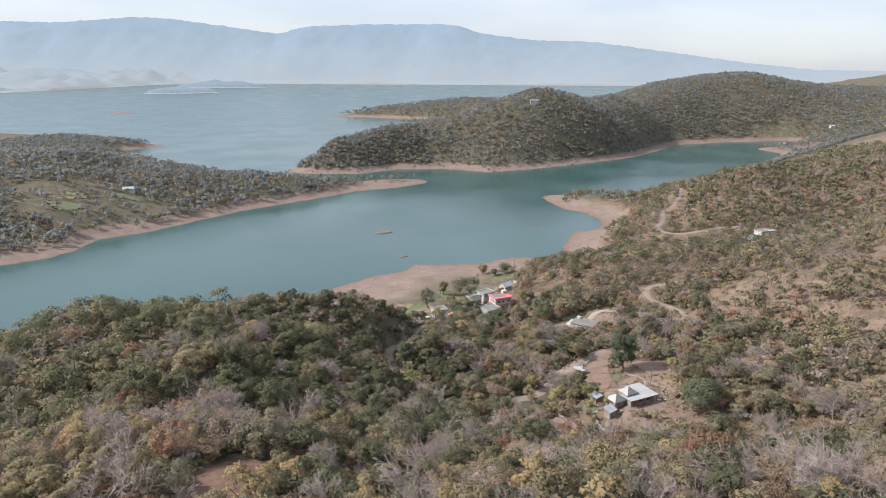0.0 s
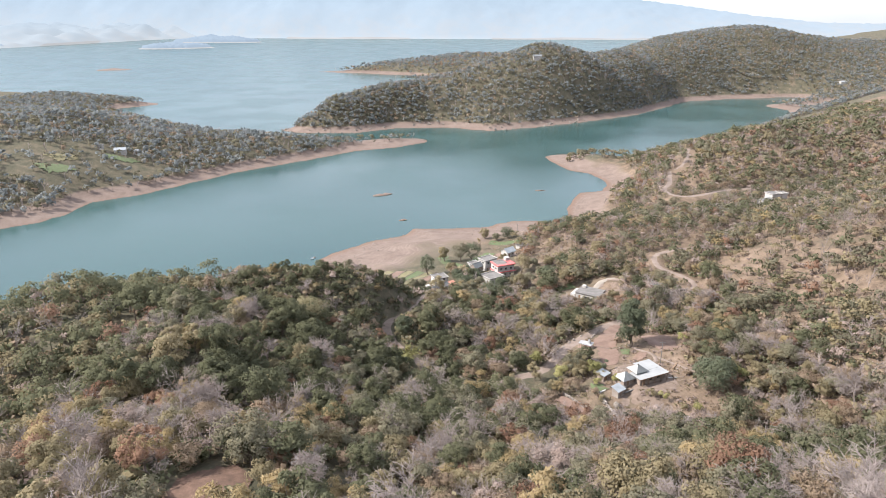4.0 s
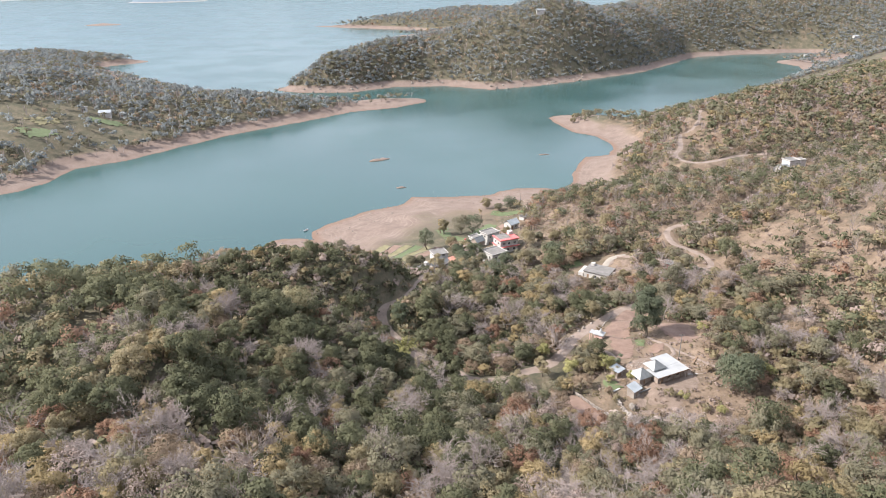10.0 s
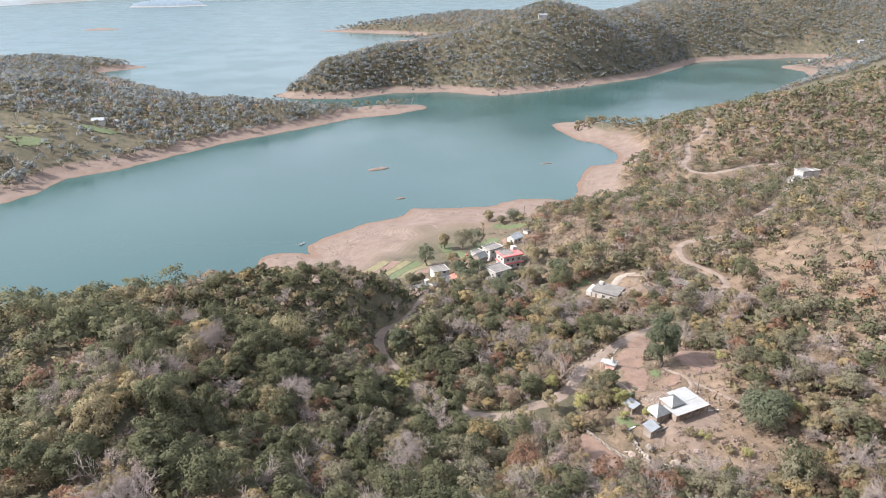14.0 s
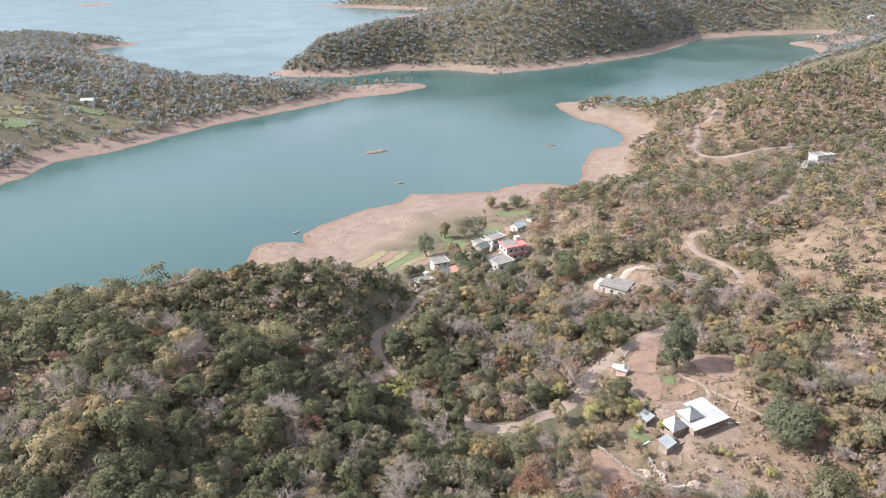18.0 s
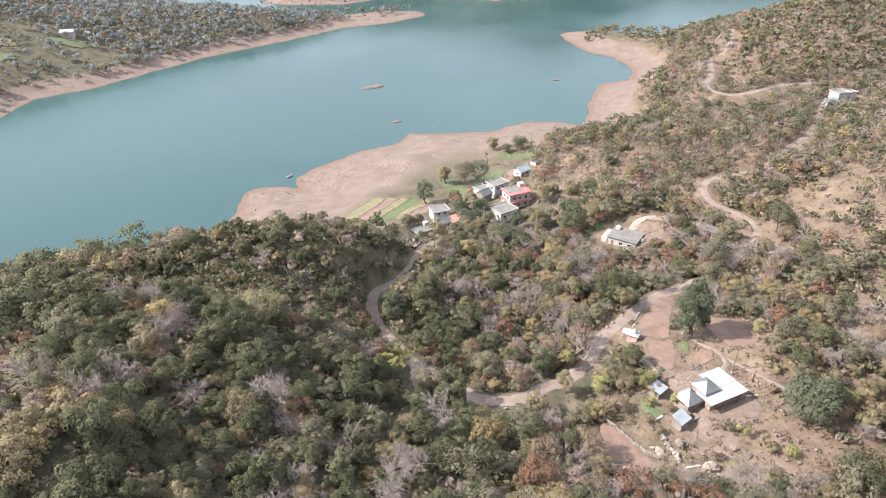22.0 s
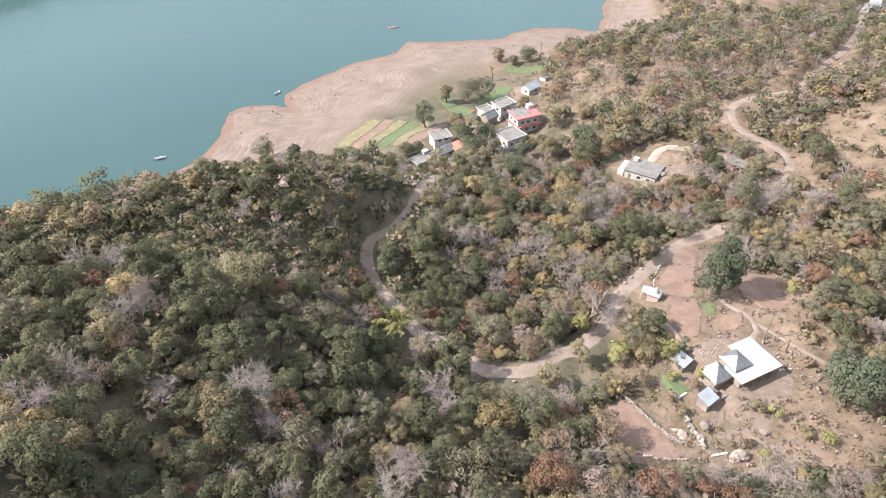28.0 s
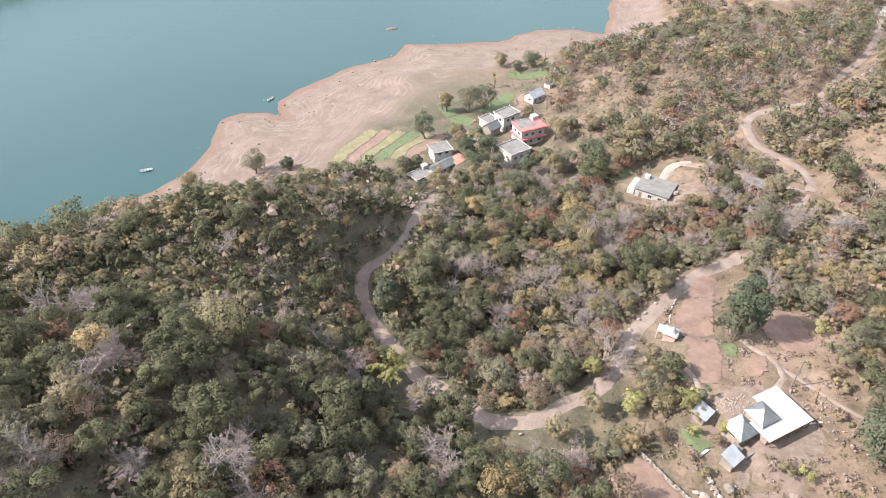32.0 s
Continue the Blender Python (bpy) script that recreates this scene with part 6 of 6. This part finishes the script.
shore2 = along([(x, y, 0) for x, y in FAR_HILL[4:12]], 1.5)
pick = shore2[r.randint(len(shore2), size=260)]
rubble("far_shore_rocks", "pale rocks along the far shore", [(p[0] + r.normal(0, 3), p[1] + r.normal(5, 4)) for p in pick], STONE, 95, 0.8, 4.0)


def rock_islet(x, y, long, wide, high, turn, seed):
    rr = np.random.RandomState(seed)
    bm = bmesh.new()
    bmesh.ops.create_icosphere(bm, subdivisions=4, radius=0.5, matrix=Matrix.Diagonal((long, wide, high * 2, 1)))
    for v in bm.verts:
        n = noise.noise(v.co * 0.35 + Vector((seed, 0, 0))) * 0.8 + noise.noise(v.co * 1.1) * 0.35
        v.co += Vector((n * 0.8, n * 0.8, n * high * 0.35))
    ob = part("rock_islet", bm, GROUND)
    ob.matrix_basis = pose(x, y, -0.25 * high, 0, 0, turn)
    return tagged(ob, "low bare rock islet in the lake", "islet")


rock_islet(-47.5, 518, 17, 5.5, 1.4, 28, 1)
rock_islet(-27.5, 450, 6.5, 2.4, 0.9, 10, 2)
rock_islet(77, 534, 10, 2.2, 0.6, 12, 3)


def boat(x, y, turn, long, mat):
    b = new("boat")
    b.matrix_basis = pose(x, y, 0.1, 0, 0, turn)
    tagged(b, "small pale wooden rowing boat moored by the shore", "boat")
    bm = bmesh.new()
    rows = []
    for i in range(9):
        s = i / 8
        w = 0.85 * math.sin(math.pi * (0.06 + 0.9 * s)) ** 0.6
        rows.append([bm.verts.new(((s - 0.5) * long, w * q, 0.55 * abs(q) ** 2 + 0.25 * abs(2 * s - 1) ** 3 - 0.15)) for q in (-1, -0.8, -0.4, 0, 0.4, 0.8, 1)])
    for a, c in zip(rows, rows[1:]):
        for k in range(6):
            bm.faces.new((a[k], a[k + 1], c[k + 1], c[k]))
    bmesh.ops.solidify(bm, geom=bm.faces[:], thickness=0.06)
    part("hull", bm, mat, b)
    for s in (-0.22, 0.0, 0.24):
        part("thwart", boxes((s * long - 0.14, s * long + 0.14, -0.72, 0.72, 0.22, 0.28)), TIMBER, b)


boat(-108.6, 317.4, 20, 4.4, BLUE_PAINT)
boat(-74.5, 372.5, 60, 3.8, BLUE_PAINT)


def pole(x, y, high):
    z = z_at(x, y)
    p = new("utility_pole")
    p.matrix_basis = pose(x, y, z)
    tagged(p, "thin grey utility pole with a crossarm", "pole")
    bm = bmesh.new()
    bmesh.ops.create_cone(bm, cap_ends=True, segments=8, radius1=0.14, radius2=0.09, depth=high + 0.5, matrix=Matrix.Translation((0, 0, high / 2 - 0.25)))
    part("shaft", bm, CONCRETE, p)
    part("crossarm", boxes((-0.8, 0.8, -0.05, 0.05, high - 0.5, high - 0.4)), CONCRETE, p)
    for q in (-0.7, 0.0, 0.7):
        part("insulator", boxes((q - 0.05, q + 0.05, -0.05, 0.05, high - 0.4, high - 0.22)), WHITEWASH, p)


for x, y in ((43.8, 392, ), (-10.5, 332), (88, 262), (66.8, 195.4), (-3, 262)):
    pole(x, y, 7.5)
field("bare_slope", "bare russet earth on the steep slope", [(-38, 80), (-36, 90), (-30, 95), (-26, 90), (-27, 81), (-32, 76)], RED_EARTH, 0.15)
field("bare_slope", "bare russet landslip on the ridge", [(-84, 168), (-80, 174), (-75, 173), (-75, 167), (-80, 164)], RED_EARTH, 0.15)
field("bare_slope", "disturbed brown earth below the grey roofed house", [(54, 276), (60, 273), (68, 272), (75, 276), (79, 283), (74, 287), (69, 282), (66, 277)], YARD, 0.12)
rubble("yard_rubble", "pinkish broken bricks heaped behind the farmhouse", [(r.normal(53.6, 2.6), r.normal(191.6, 1.6)) for _ in range(260)] + [(r.normal(47.4, 1.6), r.normal(191.5, 1.5)) for _ in range(90)] + [(r.normal(71.5, 2.5), r.normal(186, 4)) for _ in range(110)], MUD_BRICK, 96, 0.1, 0.5)
for x, y, size, mat, label in ((69, 277.5, 2.8, PALE_STONE, "large pale boulder on the disturbed slope"), (44.3, 173.6, 2.4, MUD_BRICK, "large brown boulder below the farm"), (47.3, 172.6, 1.9, STONE, "grey rock below the farm"), (43.4, 175, 1.8, MUD_BRICK, "brown boulder beside the stone wall"), (59.1, 173.3, 3.0, LEAF_TAN, "rounded heap of dry straw in the lower yard"), (52.4, 167.6, 4.2, MUD_BRICK, "broad brown rock outcrop below the yard"), (48.6, 174.8, 3.0, STONE, "long grey rock slab below the farm"), (44.4, 173.6, 1.7, PLOUGHED, "reddish boulder under the stone wall"), (45.4, 172.4, 1.4, PLOUGHED, "small reddish boulder under the stone wall"), (11.0, 338.9, 2.2, RED_PAINT, "round heap under a red cloth by the fields"), (46.4, 325.0, 2.4, PLOUGHED, "heap of red bricks against the retaining wall")):
    bm = bmesh.new()
    boulder(bm, rng, 0, 0, size * 0.12, size * 0.8, 0.5, 3)
    b = part("boulder", bm, mat)
    b.matrix_basis = pose(x, y, z_at(x, y))
    tagged(b, label, "boulder")


def timber(x, y, turn, long, mat, label):
    bm = boxes((-long / 2, long / 2, -0.14, 0.14, 0.02, 0.22), (-long / 2 + 0.3, long / 2 - 0.2, 0.16, 0.34, 0.02, 0.16))
    b = part("timber_stack", bm, mat)
    b.matrix_basis = pose(x, y, z_at(x, y) + 0.02, 0, 0, turn)
    tagged(b, label, "timber")


timber(49.4, 168.6, 12, 3.2, WHITEWASH, "pale concrete beam lying at the edge of the farm")
timber(67.9, 187.0, 8, 3.0, WHITEWASH, "pale planks lying beside the farmhouse")
timber(70.5, 193.0, 55, 4.2, TIMBER, "brown poles lying on the slope")
timber(46.2, 181.6, 35, 2.6, WHITEWASH, "pale planks beside the garden bed")
for i, (x, y, w, h) in enumerate(((58.7, 177.4, 3.2, 2.2), (61.7, 176.6, 3.6, 2.0), (54.1, 170.8, 3.6, 2.4), (47.2, 189.6, 3.4, 3.0), (45.8, 186.4, 3.0, 2.4), (43.6, 181.0, 3.0, 2.2), (66.5, 172, 3.4, 2.2), (69.5, 171, 4.2, 2.8), (72.5, 187.5, 2.6, 1.6), (63.5, 166, 4.6, 3.2), (57, 167, 4.2, 3.0), (49, 183.8, 3.2, 2.6), (44.6, 177.6, 3, 2), (47.5, 194.2, 3, 3), (75, 197, 3, 2), (80, 200, 4, 2.6), (78, 209, 4.6, 3.2), (58.6, 214.8, 3, 2), (43.4, 207.2, 3, 2.2), (84, 196, 4.4, 3), (86, 206, 5, 3.4))):
    specimen("farm_bush", ("olive green", "yellow-green", "brown-green")[i % 3] + " bush on the open ground round the farm", x, y, w, h, 0.0, 10, 420, 0.26, 0.45, (LEAF_OLIVE, LEAF_LIME, LEAF_THORN)[i % 3], 200 + i)
tarp = part("tarpaulin", None or boxes((-1.2, 1.2, -0.7, 0.7, 0, 0.5), (-0.8, 0.9, -0.4, 0.5, 0.5, 0.9)), WHITEWASH)
tarp.matrix_basis = pose(93, 265.6, z_at(93, 265.6), 0, 0, 25)
tagged(tarp, "white tarpaulin over a heap beside the track", "tarpaulin")
